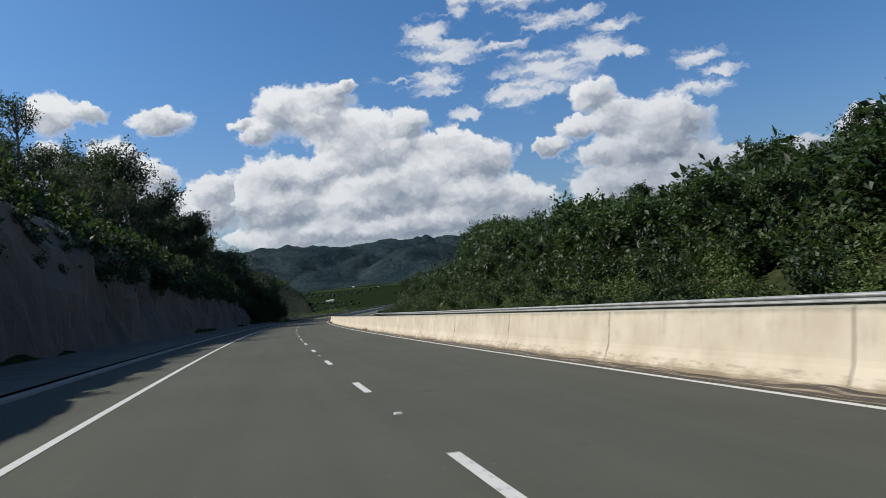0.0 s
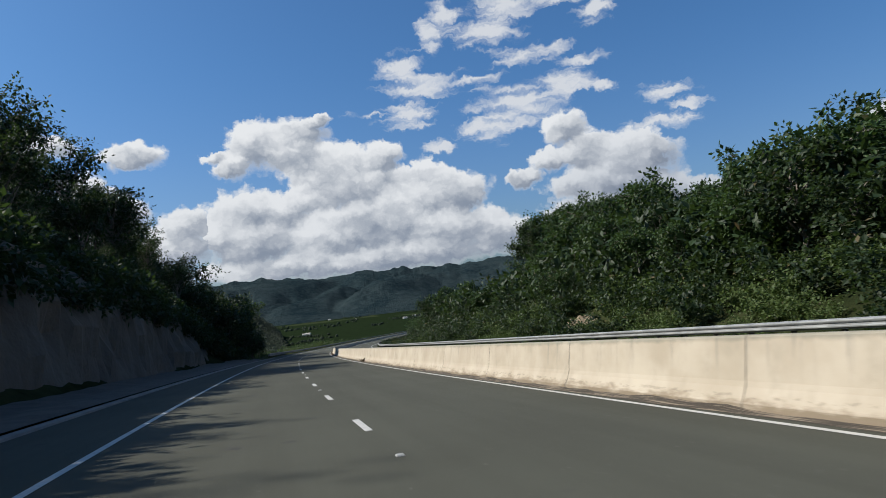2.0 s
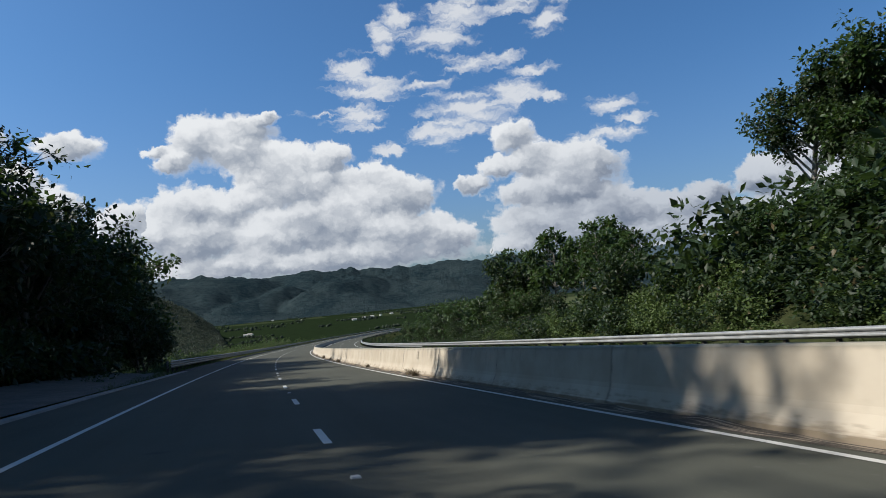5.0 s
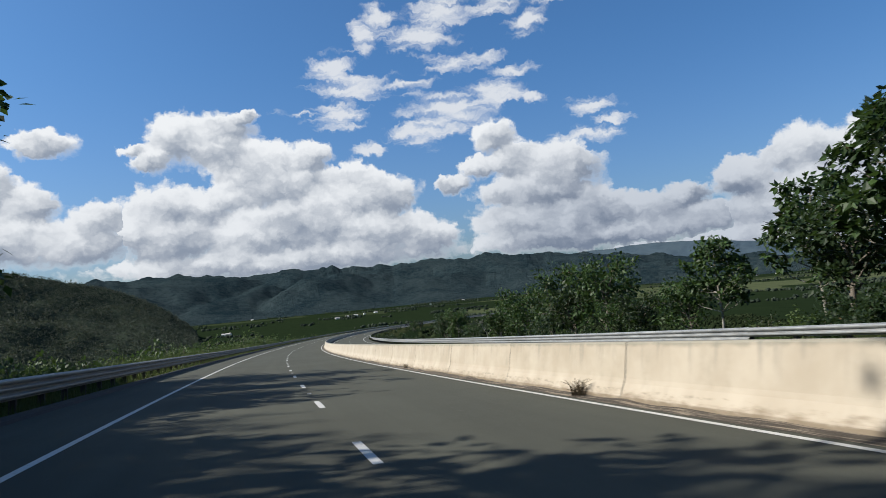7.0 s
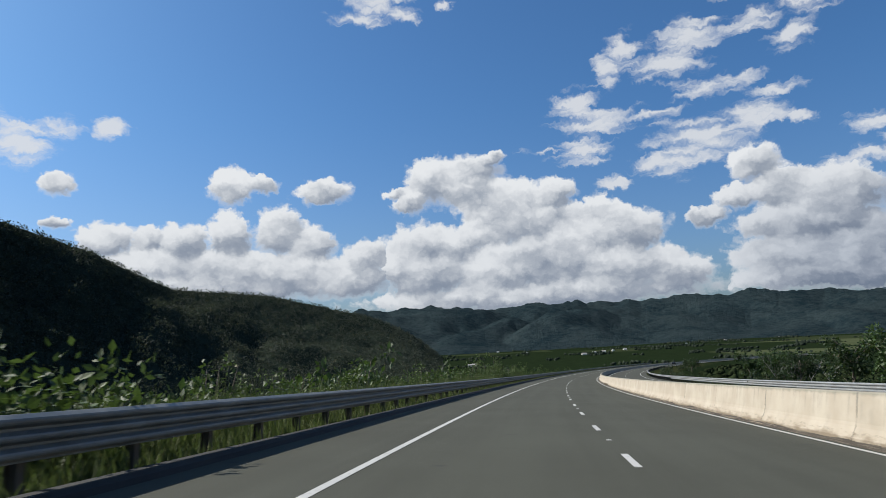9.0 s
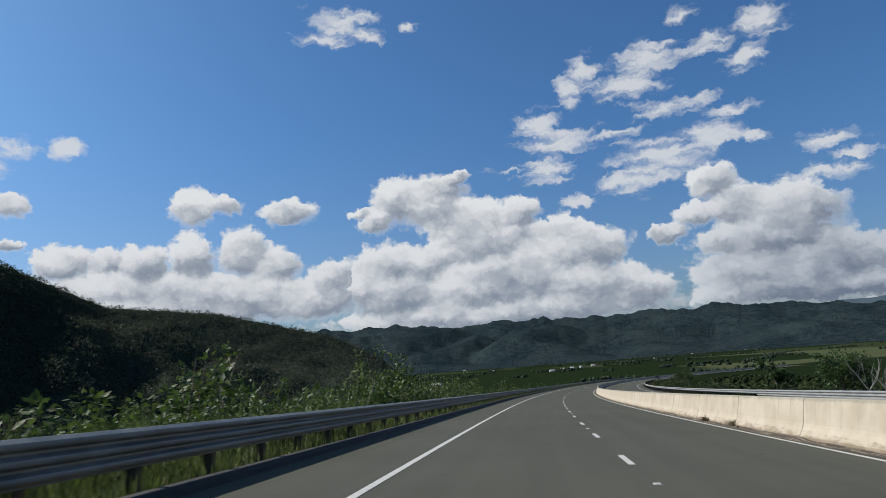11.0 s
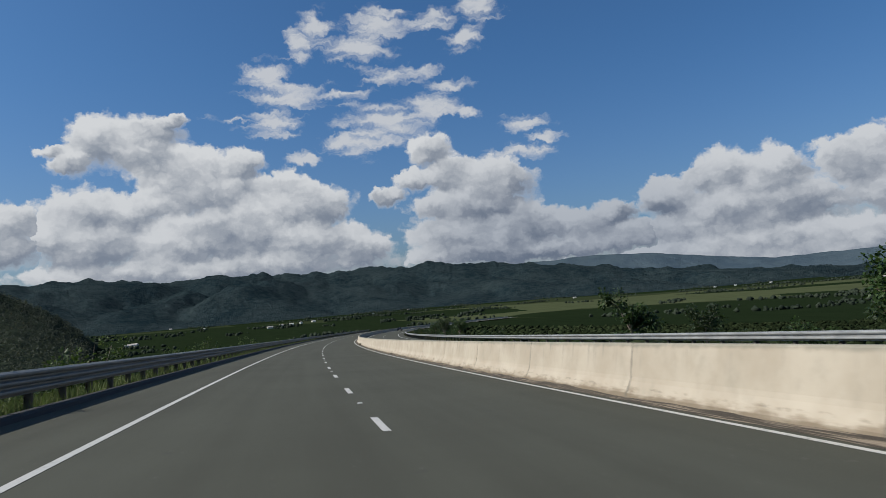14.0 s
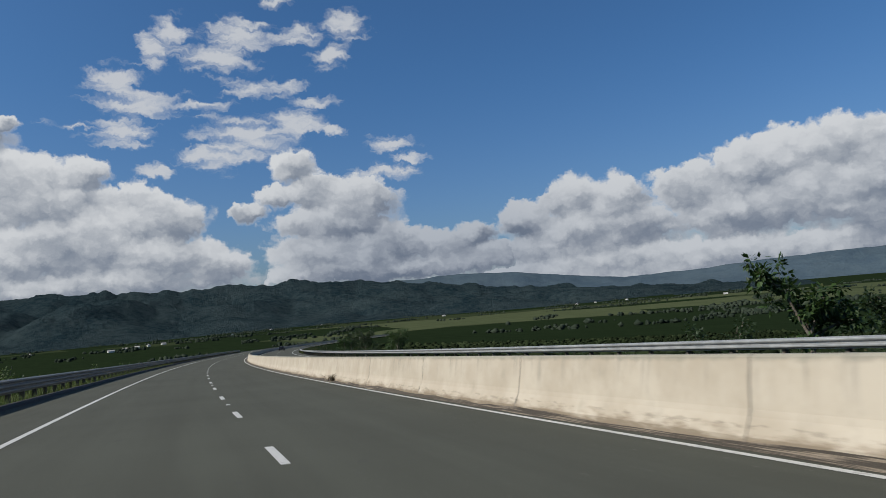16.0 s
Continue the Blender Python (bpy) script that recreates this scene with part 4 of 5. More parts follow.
def seedlings():
    wood = "broad-leaved tree with a dense dark green crown on the embankment"
    PROTOS["wood_a"] = [make_tree("tree", wood, 9.0, 3.3, "round", 3, LEAF, BARK, 0.36, 16), False]
    PROTOS["wood_b"] = [make_tree("tree", wood, 10.0, 3.0, "tall", 4, LEAF, PALE_BARK, 0.38, 16), False]
    PROTOS["wood_c"] = [make_tree("tree", wood, 8.0, 3.0, "round", 5, LEAF_DARK, BARK, 0.34, 16), False]
    PROTOS["giant_a"] = [make_tree("tree", "tall broad-leaved tree with a heavy dark green crown", 15.0, 4.6, "round", 21, LEAF, BARK, 0.36, 20, 2.2), False]
    PROTOS["giant_b"] = [make_tree("tree", "tall broad-leaved tree with a heavy dark green crown", 16.0, 4.2, "tall", 22, LEAF_DARK, PALE_BARK, 0.36, 20, 2.2), False]
    PROTOS["wood_d"] = [make_tree("tree", wood, 9.0, 2.6, "umbrella", 15, LEAF, PALE_BARK, 0.40, 20, 1.7), False]
    PROTOS["umbrella"] = [make_tier_tree("tree", "tall open tree with tiers of large drooping leaves", 10.0, 2.9, 6, LEAF, PALE_BARK, 0.46), False]
    PROTOS["shade_a"] = [make_tree("tree", "dark tree on top of the rock cutting", 12.0, 4.2, "round", 8, LEAF_DARK, BARK, 0.34, 16, 1.5), False]
    PROTOS["shade_b"] = [make_tree("tree", "slender dark tree with open branches above the cutting", 13.0, 3.2, "tall", 9, LEAF_DARK, BARK, 0.34, 14, 1.2), False]
    PROTOS["scrub"] = [make_shrub("shrub", "low green roadside shrub among grass", 1.5, 1.2, 11, LEAF, 0.15, 63, 18), False]
    PROTOS["weedy"] = [make_shrub("shrub", "leafy bright green roadside shrub", 1.5, 1.3, 17, LEAF_FRESH, 0.115, 112, 20), False]
    PROTOS["fresh"] = [make_shrub("shrub", "bright green leafy shrub beyond the guardrail", 2.6, 1.3, 12, LEAF_FRESH, 0.13, 119, 20), False]
    PROTOS["bush"] = [make_shrub("shrub", "bushy dark green shrub on the embankment", 2.2, 1.6, 13, LEAF_DARK, 0.19, 84, 18), False]
    PROTOS["gloom"] = [make_shrub("shrub", "dark shrub clinging to the rock cutting", 1.8, 1.5, 14, LEAF_DARK, 0.24), False]


seedlings()


def thicket(name, label, kind, spots, every=2):
    """Many shrubs grown into one mass: s, u, size and, if it is known, the ground's height."""
    foliage = [c for c in PROTOS[kind][0].children if c.name.startswith("foliage")][0].data
    base = np.array([q.co for q in foliage.vertices]).reshape(-1, 4, 3)[::every]
    base = (base[:, :1] + (base - base[:, :1]) * (1.0 + 0.17 * every)).reshape(-1, 3)
    faces = np.arange(len(base)).reshape(-1, 4)
    v, f = [], []
    for k, (s, u, size, z) in enumerate(spots):
        x, y, _ = at(s, u)
        z = float(lie(x, y)[0]) if z is None else z
        t = rng.random() * 6.283
        r = np.array([[math.cos(t), -math.sin(t), 0], [math.sin(t), math.cos(t), 0], [0, 0, 0.85 + 0.3 * rng.random()]])
        v.append(base @ r.T * size + [x, y, z - 0.05])
        f.append(faces + k * len(base))
    me = mesh_of(name, np.concatenate(v), np.concatenate(f), foliage.materials[0])
    tagged(place(name, me), label, "undergrowth", "", "stuff")


def plant_right_wood():
    rows = ((24.2, 20, 150, ((20, 8.6), (36, 8.5), (44, 10.5), (68, 9.5), (84, 10.3), (92, 9.5), (100, 7.0), (148, 7.2))),
            (28.2, 20, 150, ((28, 10.2), (60, 11.2), (92, 12.8), (102, 12.8), (110, 11.0), (116, 9.0), (124, 8.0), (150, 7.2))),
            (33.0, 24, 150, ((36, 11.8), (68, 13.2), (92, 12.5), (100, 14.6), (116, 15.8), (124, 15.8), (132, 13.2), (140, 11.2), (150, 9.2))),
            (39.5, 30, 151, ((44, 13.8), (60, 13.5), (76, 15.8), (92, 14.5), (100, 14.5), (116, 17.0), (124, 18.6), (140, 19.5), (151, 19.5))),
            (44.0, 34, 161, ((44, 14.8), (68, 14.5), (84, 18.0), (100, 16.5), (116, 18.0), (132, 20.6), (148, 22.0), (161, 23.0))))
    for u, first, last, top in rows:
        tall_row = u > 36
        for s in np.arange(first, last, 4.8):
            q, w = min(s + rng.normal() * 1.2, last), u + rng.normal() * 0.8
            x, y, z0 = at(q, w)
            g = float(lie(x, y)[0])
            most = np.interp(q, [k[0] for k in top], [k[1] for k in top])
            tall = max((most + 0.2) * (0.70 + 0.28 * rng.random()) + z0 - g, 3.0)
            kind = ("giant_a", "giant_b")[int(rng.integers(2))] if tall_row else ("wood_b", "wood_d", "wood_b", "wood_a", "wood_c")[int(rng.integers(5 if u < 30 else 4)) + (0 if u < 30 else 1)]
            grow(kind, q, w, tall / tall_of(kind), None, 0.2, g, "tall trees of the hillside wood" if tall_row else "trees of the roadside wood")
    for s, u, most in ((150, 35.5, 10.0), (154, 37.0, 12.5), (157, 40.5, 14.5), (160, 37.5, 9.5), (162.5, 42.0, 12.5), (158.5, 34.0, 8.0)):
        x, y, z0 = at(s, u)
        g = float(lie(x, y)[0])
        kind = ("wood_a", "wood_c")[int(rng.integers(2))]
        grow(kind, s, u, (most + z0 - g) / tall_of(kind), None, 0.2, g, "trees of the roadside wood")
    for s, u, most in ((165.0, 41.5, 20.5), (160.5, 43.5, 20.0)):
        x, y, z0 = at(s, u)
        g = float(lie(x, y)[0])
        grow("giant_b", s, u, (most + z0 - g) / tall_of("giant_b"), None, 0.2, g, "tall trees of the hillside wood")
    low, bushy = [], []
    for s in np.arange(-20.0, 205.0, 2.2):
        for u in (17.4, 19.0, 20.8, 22.6):
            if s > 196:
                continue
            if 91.0 < s < 99.0 and 18.5 < u < 22:
                continue
            (low if rng.random() < 0.6 else bushy).append((s + rng.normal() * 0.8, u + rng.normal() * 0.5, (0.48 + 0.38 * rng.random() + 0.11 * (u - 17)) * (1.0 if s < 168 else 0.6), None))
    deep = [(s + rng.normal(), u + rng.normal() * 0.8, 1.5 + 0.8 * rng.random(), None) for s in np.arange(20.0, 166.0, 4.2) for u in (25.5, 29.5, 34.0, 38.5, 43.0)]
    thicket("undergrowth", "dark bushy undergrowth among the trees of the wood", "bush", deep, 3)
    thicket("undergrowth", "dense bright green undergrowth on the bank below the wood", "weedy", low)
    thicket("undergrowth", "bushy dark undergrowth on the bank below the wood", "bush", bushy)


def plant_right_edge():
    for s, u, tall, kind in ((163, 23, 6.4, "wood_c"), (167, 25, 6.2, "wood_a"), (172, 27, 5.6, "wood_c"),
                             (183, 32.5, 12.0, "umbrella"), (187, 28.7, 11.0, "umbrella"), (172, 29.5, 9.4, "umbrella"), (175.5, 28.0, 9.6, "umbrella"), (179, 31, 10.8, "umbrella"), (182, 29.5, 9.8, "umbrella"), (192, 26.0, 9.6, "wood_c"), (195.5, 27.4, 11.2, "umbrella"), (193.5, 28, 9.0, "wood_a"),
                             (199.5, 27.5, 7.6, "wood_c"), (191, 24.5, 5.5, "wood_a"), (204, 30.0, 8.6, "umbrella"), (186, 25.0, 5.5, "wood_a"), (179, 25, 5.0, "wood_c"),
                             (208.6, 26.5, 6.2, "umbrella"), (213, 27, 4.4, "wood_a"), (216, 25, 3.8, "wood_c"), (220, 25.5, 3.0, "wood_a"), (224.8, 26.5, 6.5, "wood_a"), (228, 25, 4.8, "wood_c"),
                             (232.6, 27.0, 7.4, "wood_a"), (238, 27, 4.4, "wood_c"), (244.5, 27, 6.0, "wood_a"), (250, 27.5, 3.2, "wood_a"), (254, 26, 4.6, "wood_d"), (264, 31, 5.2, "wood_d"),
                             (274, 27, 2.6, "wood_a"), (284, 27, 5.2, "wood_d"), (294, 27, 5.2, "wood_c"), (324, 31, 4.6, "wood_c"),
                             (397, 44, 6.4, "wood_a"), (400.5, 46, 5.0, "wood_c"), (453, 58, 3.6, "wood_c"),
                             (520, 28, 3.6, "wood_a"), (540, 26, 4.0, "wood_c"), (575, 27, 4.0, "wood_c"), (560, 24, 3.2, "wood_a")):
        x, y, z0 = at(s, u)
        g = float(lie(x, y)[0])
        grow(kind, s, u, max(tall + z0 - g, 2.0) / tall_of(kind), None, 0.1, g, "scattered roadside trees")
    for s in np.arange(206.0, 620.0, 5.2):
        for u in (17.8, 21.5, 26.0):
            if rng.random() < (0.6 if s < 260 else 0.3):
                kind = ("scrub", "bush")[int(rng.integers(2))]
                grow(kind, s + rng.normal() * 1.6, u + rng.normal(), (0.5 if s < 260 else 0.35) + 0.5 * rng.random(), None, 0.05, None, "shrubs along the verge")


def stand(name, label, kind, spots):
    """Trees of a hillside wood grown into one mass: s, u and full height."""
    crown = [c for c in PROTOS[kind][0].children if c.name.startswith("crown")][0].data
    trunk = [c for c in PROTOS[kind][0].children if c.name.startswith("trunk")][0].data
    cv = np.array([q.co for q in crown.vertices]).reshape(-1, 4, 3)[::2].reshape(-1, 3)
    tv = np.array([q.co for q in trunk.vertices])
    tf = np.array([tuple(q.vertices) for q in trunk.polygons])
    v, f, mats, o = [], [], [], 0
    for s, u, tall in spots:
        x, y, _ = at(s, u)
        size, t = tall / tall_of(kind), rng.random() * 6.283
        r = np.array([[math.cos(t), -math.sin(t), 0], [math.sin(t), math.cos(t), 0], [0, 0, 1.0]]) * size
        base = np.array([x, y, float(lie(x, y)[0]) - 0.3])
        v += [cv @ r.T + base, tv @ r.T + base]
        f += [np.arange(len(cv)).reshape(-1, 4) + o, tf + o + len(cv)]
        mats += [np.zeros(len(cv) // 4, np.int32), np.ones(len(tf), np.int32)]
        o += len(cv) + len(tv)
    me = mesh_of(name, np.concatenate(v), np.concatenate(f), [crown.materials[0], trunk.materials[0]])
    me.polygons.foreach_set("material_index", np.concatenate(mats))
    tagged(place(name, me), label, "forest", "", "stuff")


def canopy_goal(q, w):
    """Top of the left wood above the road: an even canopy, out of which single taller trees stand."""
    low = (-w - (5.6 if w > -20 else 3.2)) / 1.08 * (0.87 + 0.13 * rng.random()) * np.interp(q, [14, 50, 66], [0.86, 0.88, 1.0])
    peaks = np.interp(q, [14, 76, 86, 95, 120, 138, 182, 186, 210], [0.0, 0.0, 0.08, 0.15, 0.16, 0.14, 0.14, 0.0, 0.0])
    tall = -w * (0.91 + 0.06 * rng.random())
    if w > -19:
        tall = min(tall, np.interp(q, [90, 112, 125, 150], [16.5, 13.5, 12.0, 11.0]))
    return max(tall, low) if rng.random() < peaks else low


def plant_left():
    for s in np.arange(34.0, 172.0, 3.8):
        for u, base in ((-13.6, 7.4), (-17.2, 9.2)):
            if s < 55 and u > -15:
                continue
            fade = 1 - 0.97 * float(smooth(np.array(s), 112, 172))
            q, w = s + rng.normal() * 1.0, u + rng.normal() * 0.6
            kind = ("shade_a", "shade_b")[int(rng.random() < 0.45)]
            x, y, z0 = at(q, w)
            z = max(float(lie(x, y)[0]) - z0, base * fade - 0.3)
            goal = canopy_goal(q, w)
            grow(kind, q, w, max(goal - z, 2.2) / tall_of(kind), None, 0.2, z0 + z, "trees above the cutting")
    for kind, lift in (("shade_a", 0.0), ("shade_b", 1.6)):
        spots = []
        for s in np.arange(38.0, 222.0, 7.5):
            for u in (-21.5, -26.5, -32.0, -38.0):
                q, w = s + (2.8 if lift else 0.0) + rng.normal() * 1.5, u + rng.normal() * 1.2
                if q > 183 + (-21.5 - u) * 1.5:
                    continue
                x, y, z0 = at(q, w)
                goal = canopy_goal(q, w) * np.interp(q, [190, 208], [1.0, 0.9])
                spots.append((q, w, max(goal - (float(lie(x, y)[0]) - z0), 4.0)))
        if not lift:
            # extra trees added here, tall enough for their shade to reach road and barrier
            for q, w, goal in ((137.5, -21.5, 24.0), (141.0, -22.0, 25.0), (144.0, -22.5, 24.5), (141.0, -28.0, 30.5), (143.5, -36.0, 38.5), (146.0, -38.0, 40.0), (143.5, -33.0, 35.5), (174.0, -28.0, 27.6)):
                spots.append((q, w, goal - (float(lie(*at(q, w)[:2])[0]) - at(q, w)[2])))
        stand("hillside_wood", "dark trees of the steep wood above the rock cutting", kind, spots)
    cling = []
    for s in np.arange(-40.0, 172.0, 2.2):
        fade = 1 - 0.97 * float(smooth(np.array(s), 112, 172))
        for u, base in ((-11.3, 4.4), (-11.9, 5.6), (-12.6, 6.5), (-13.6, 7.2), (-15.0, 8.3), (-17.2, 9.8)):
            cling.append((s + rng.normal() * 1.0, u + rng.normal() * 0.3, (0.7 + 0.6 * rng.random()) * (1.0 if s > 42 else 0.5), float(at(s, u)[2]) + base * fade - 0.3))
    thicket("undergrowth", "dark shrubs and creepers hanging over the rock cutting", "gloom", cling)
    for s, u, tall in ((148, -13.5, 10), (156, -13.0, 10), (162, -12.5, 10.4), (168, -13.0, 11), (174, -14.0, 10.5), (179, -14.5, 11.0), (184.5, -14.6, 9.6), (189.5, -15.4, 10.4),
                       (194.6, -16.6, 12.8), (199.0, -17.8, 14.2), (165, -17, 11), (176, -18.5, 11.5), (188, -18, 11.0), (201.5, -14.2, 5.0), (170, -10.5, 5), (181, -10.8, 5), (193, -11, 4)):
        x, y, z0 = at(s, u)
        g = float(lie(x, y)[0])
        kind = ("shade_a", "wood_c", "shade_b")[int(rng.integers(3))] if s < 184 else ("giant_a", "giant_b")[int(rng.integers(2))]
        grow(kind, s, u, (tall + z0 - g) / tall_of(kind), None, 0.1, g, "trees beside the road")
    for s, u, tall in ((241, -10.5, 1.2), (251, -10, 1.5), (266, -10.5, 1.4), (278, -10, 1.7), (291, -10, 1.9), (295, -10, 1.4), (305, -10, 1.6), (313.7, -10, 2.8), (316.5, -10.6, 2.2), (322.7, -10, 2.3),
                       (329, -10.5, 1.6), (336.3, -10, 2.4), (338.5, -10.4, 1.7), (342.2, -10, 2.1), (345, -10, 1.5), (349.2, -10, 1.5), (370.4, -10, 2.0), (388, -10.5, 1.2), (412, -10, 1.0), (455, -11, 1.2)):
        x, y, z0 = at(s, u)
        g = float(lie(x, y)[0])
        kind = "fresh"
        grow(kind, s, u, (tall + z0 - g) / tall_of(kind), None, 0.05, g, "shrubs below the guardrail")
    for s in np.arange(150.0, 520.0, 3.4):
        for u in (-9.4, -11.6, -15.0):
            if rng.random() < (0.85 if s < 335 else 0.35):
                kind = ("fresh", "weedy", "scrub")[int(rng.integers(3))]
                x, y, z0 = at(s, u)
                g = float(lie(x, y)[0])
                tall = ((0.4 if s > 202 else -0.1) + (0.9 if s > 202 else 0.6) * rng.random()) if s < 335 else (-0.2 + 0.7 * rng.random())
                if u < -14:
                    tall -= 0.8
                grow(kind, s + rng.normal() * 0.9, u + rng.normal() * 0.5, max(tall + z0 - g, 0.6) / tall_of(kind), None, 0.05, None, "shrubs below the guardrail")


def build_leaning_tree(s, u, tall, turn_by):
    """A tree bowed over: one long limb thrown up to its side, lower limbs spread to the other, leaves in heavy clumps."""
    gen = np.random.default_rng(77)
    x, y, z0 = at(s, u)
    z = float(lie(x, y)[0])
    k = (tall + z0 - z) / 6.0
    m = pose(x, y, z, 0, 0, turn_by)
    tree = thing("tree", "leaning green tree with clumped leaves and an open crown", "tree", m)
    fork = Vector((0.1, 0.0, 1.7))
    parts = [tube([(0, 0, -0.4), (0.12, 0.05, 0.8), fork], (0.15 * k, 0.12 * k, 0.10 * k), 7)]
    centres = []
    for tip, bow, clumps in (((-2.7, 0.1, 5.7), (-0.9, 0.2, 4.1), 9), ((-0.9, 0.7, 4.9), (-0.1, 0.4, 3.4), 8), ((0.9, -0.4, 4.1), (0.5, -0.3, 3.0), 8),
                             ((2.1, 0.4, 3.3), (1.1, 0.2, 2.7), 8), ((3.0, -0.2, 2.5), (1.5, -0.2, 2.3), 7), ((1.2, 1.2, 3.2), (0.7, 0.7, 2.6), 6), ((0.3, -1.3, 3.8), (0.2, -0.7, 2.9), 6), ((-0.6, -0.6, 1.9), (-0.2, -0.3, 1.5), 3), ((0.9, 0.3, 1.3), (0.5, 0.2, 1.4), 3)):
        tip, bow = Vector(tip), Vector(bow)
        parts.append(tube([fork, bow, tip], (0.06 * k, 0.045 * k, 0.012 * k), 5))
        for j in range(clumps):
            g = 0.4 + 0.6 * (j + gen.random()) / clumps
            q = fork.lerp(bow, g * 2) if g < 0.5 else bow.lerp(tip, g * 2 - 1)
            twig = q + Vector(gen.normal(size=3) * np.array([0.42, 0.42, 0.26]))
            parts.append(tube([q, twig], (0.018, 0.006), 4))
            centres.append(tuple(twig))
    v, f = leaves(centres, 36, 0.45, 0.34, 0.45, 0.15, gen)
    tv, tf = merge(parts)
    place("trunk", mesh_of("trunk", [(a * k, b * k, c * k) for a, b, c in tv], tf, BARK, None, True), tree, m)
    place("crown", mesh_of("crown", v * k, f, LEAF), tree, m)


build_leaning_tree(451.0, 44.8, 6.6, -42.0)


def build_bare_tree(s, u, top, seed):
    gen = np.random.default_rng(seed)
    x, y, z0 = at(s, u)
    z = float(lie(x, y)[0])
    tall = top + z0 - z
    tree = thing("bare_tree", "leafless pale grey tree with forked branches", "tree", pose(x, y, z))
    fork = Vector((gen.normal() * 0.3, gen.normal() * 0.3, tall * 0.36))
    v, f = tube([(0, 0, -0.4), fork * 0.5 + Vector((0.1, 0, 0)), fork], (0.11, 0.09, 0.075), 7)
    place("trunk", mesh_of("trunk", v, f, GREY_BARK), tree, tree.matrix_basis)
    for k in range(4):
        ang, out = k * 1.6 + gen.random(), tall * (0.22 + 0.24 * gen.random())
        tip = fork + Vector((math.cos(ang) * out, math.sin(ang) * out, tall * (0.44 + 0.20 * gen.random())))
        mid = fork.lerp(tip, 0.5) + Vector(gen.normal(size=3) * 0.2)
        limb = [tube([fork, mid, tip], (0.065, 0.045, 0.016), 5)]
        for j in range(5):
            p0 = mid.lerp(tip, gen.random() * 0.9) if j > 1 else fork.lerp(mid, 0.4 + 0.6 * gen.random())
            p1 = p0 + Vector((gen.normal() * 0.7, gen.normal() * 0.7, 0.6 + 1.0 * gen.random()))
            limb.append(tube([p0, p0.lerp(p1, 0.5) + Vector(gen.normal(size=3) * 0.08), p1], (0.028, 0.02, 0.010), 4))
        v, f = merge(limb)
        place("branch", mesh_of("branch", v, f, GREY_BARK), tree, tree.matrix_basis)


for k, (s, u, tall) in enumerate(((374, 39.5, 4.0), (379, 43.0, 3.4), (386, 48.5, 4.2), (391, 53.0, 2.8))):
    build_bare_tree(s, u, tall, 41 + k)
plant_right_wood()
plant_right_edge()
plant_left()


def blades(name, label, s0, s1, u0, u1, count, tall, mat):
    """Grass as one sheet of blades."""
    s, u = rng.uniform(s0, s1, count), rng.uniform(u0, u1, count)
    clump = np.sin(s * 1.7) * np.sin(s * 0.43 + u * 2.0) + rng.normal(size=count) * 0.35
    p = at(s, u)
    p[:, 2] = np.maximum(lie(p[:, 0], p[:, 1]), p[:, 2] - 6) - 0.02
    h = tall * (0.35 + 0.5 * rng.random(count) + 0.35 * np.clip(clump, 0, 1))
    ang = rng.random(count) * 6.283
    w = np.stack([np.cos(ang), np.sin(ang), np.zeros(count)], 1) * (0.012 + 0.014 * rng.random(count))[:, None]
    tip = p + np.stack([rng.normal(size=count) * 0.25 * h, rng.normal(size=count) * 0.25 * h, h], 1)
    v = np.stack([p - w, p + w, tip], 1).reshape(-1, 3)
    ob = place(name, mesh_of(name, v, np.arange(count * 3).reshape(-1, 3), mat))
    tagged(ob, label, "grass", "", "stuff")


blades("grass", "sparse green and yellow grass under the guardrail", 150, 330, -9.6, -6.45, 90000, 0.42, STRAW)
blades("grass", "sparse green and yellow grass under the guardrail", 330, 520, -9.2, -6.45, 50000, 0.40, STRAW)
blades("grass", "tall pale grass beyond the guardrail", 186, 300, -11, -7.2, 52000, 1.35, STRAW)
blades("grass", "green grass along the far verge", -20, 320, 15.3, 18.5, 20000, 0.40, STRAW)


# ---- distance ----
def knobs(x, seed):
    """A bumpy skyline between about -1 and 1."""
    p = Vector((x, seed, 0.0))
    return 0.35 * noise.noise(p * 0.6) + 1.1 * (abs(noise.noise(p * 1.1)) - 0.25) + 0.5 * (abs(noise.noise(p * 2.9)) - 0.25) + 0.12 * noise.noise(p * 14.0)


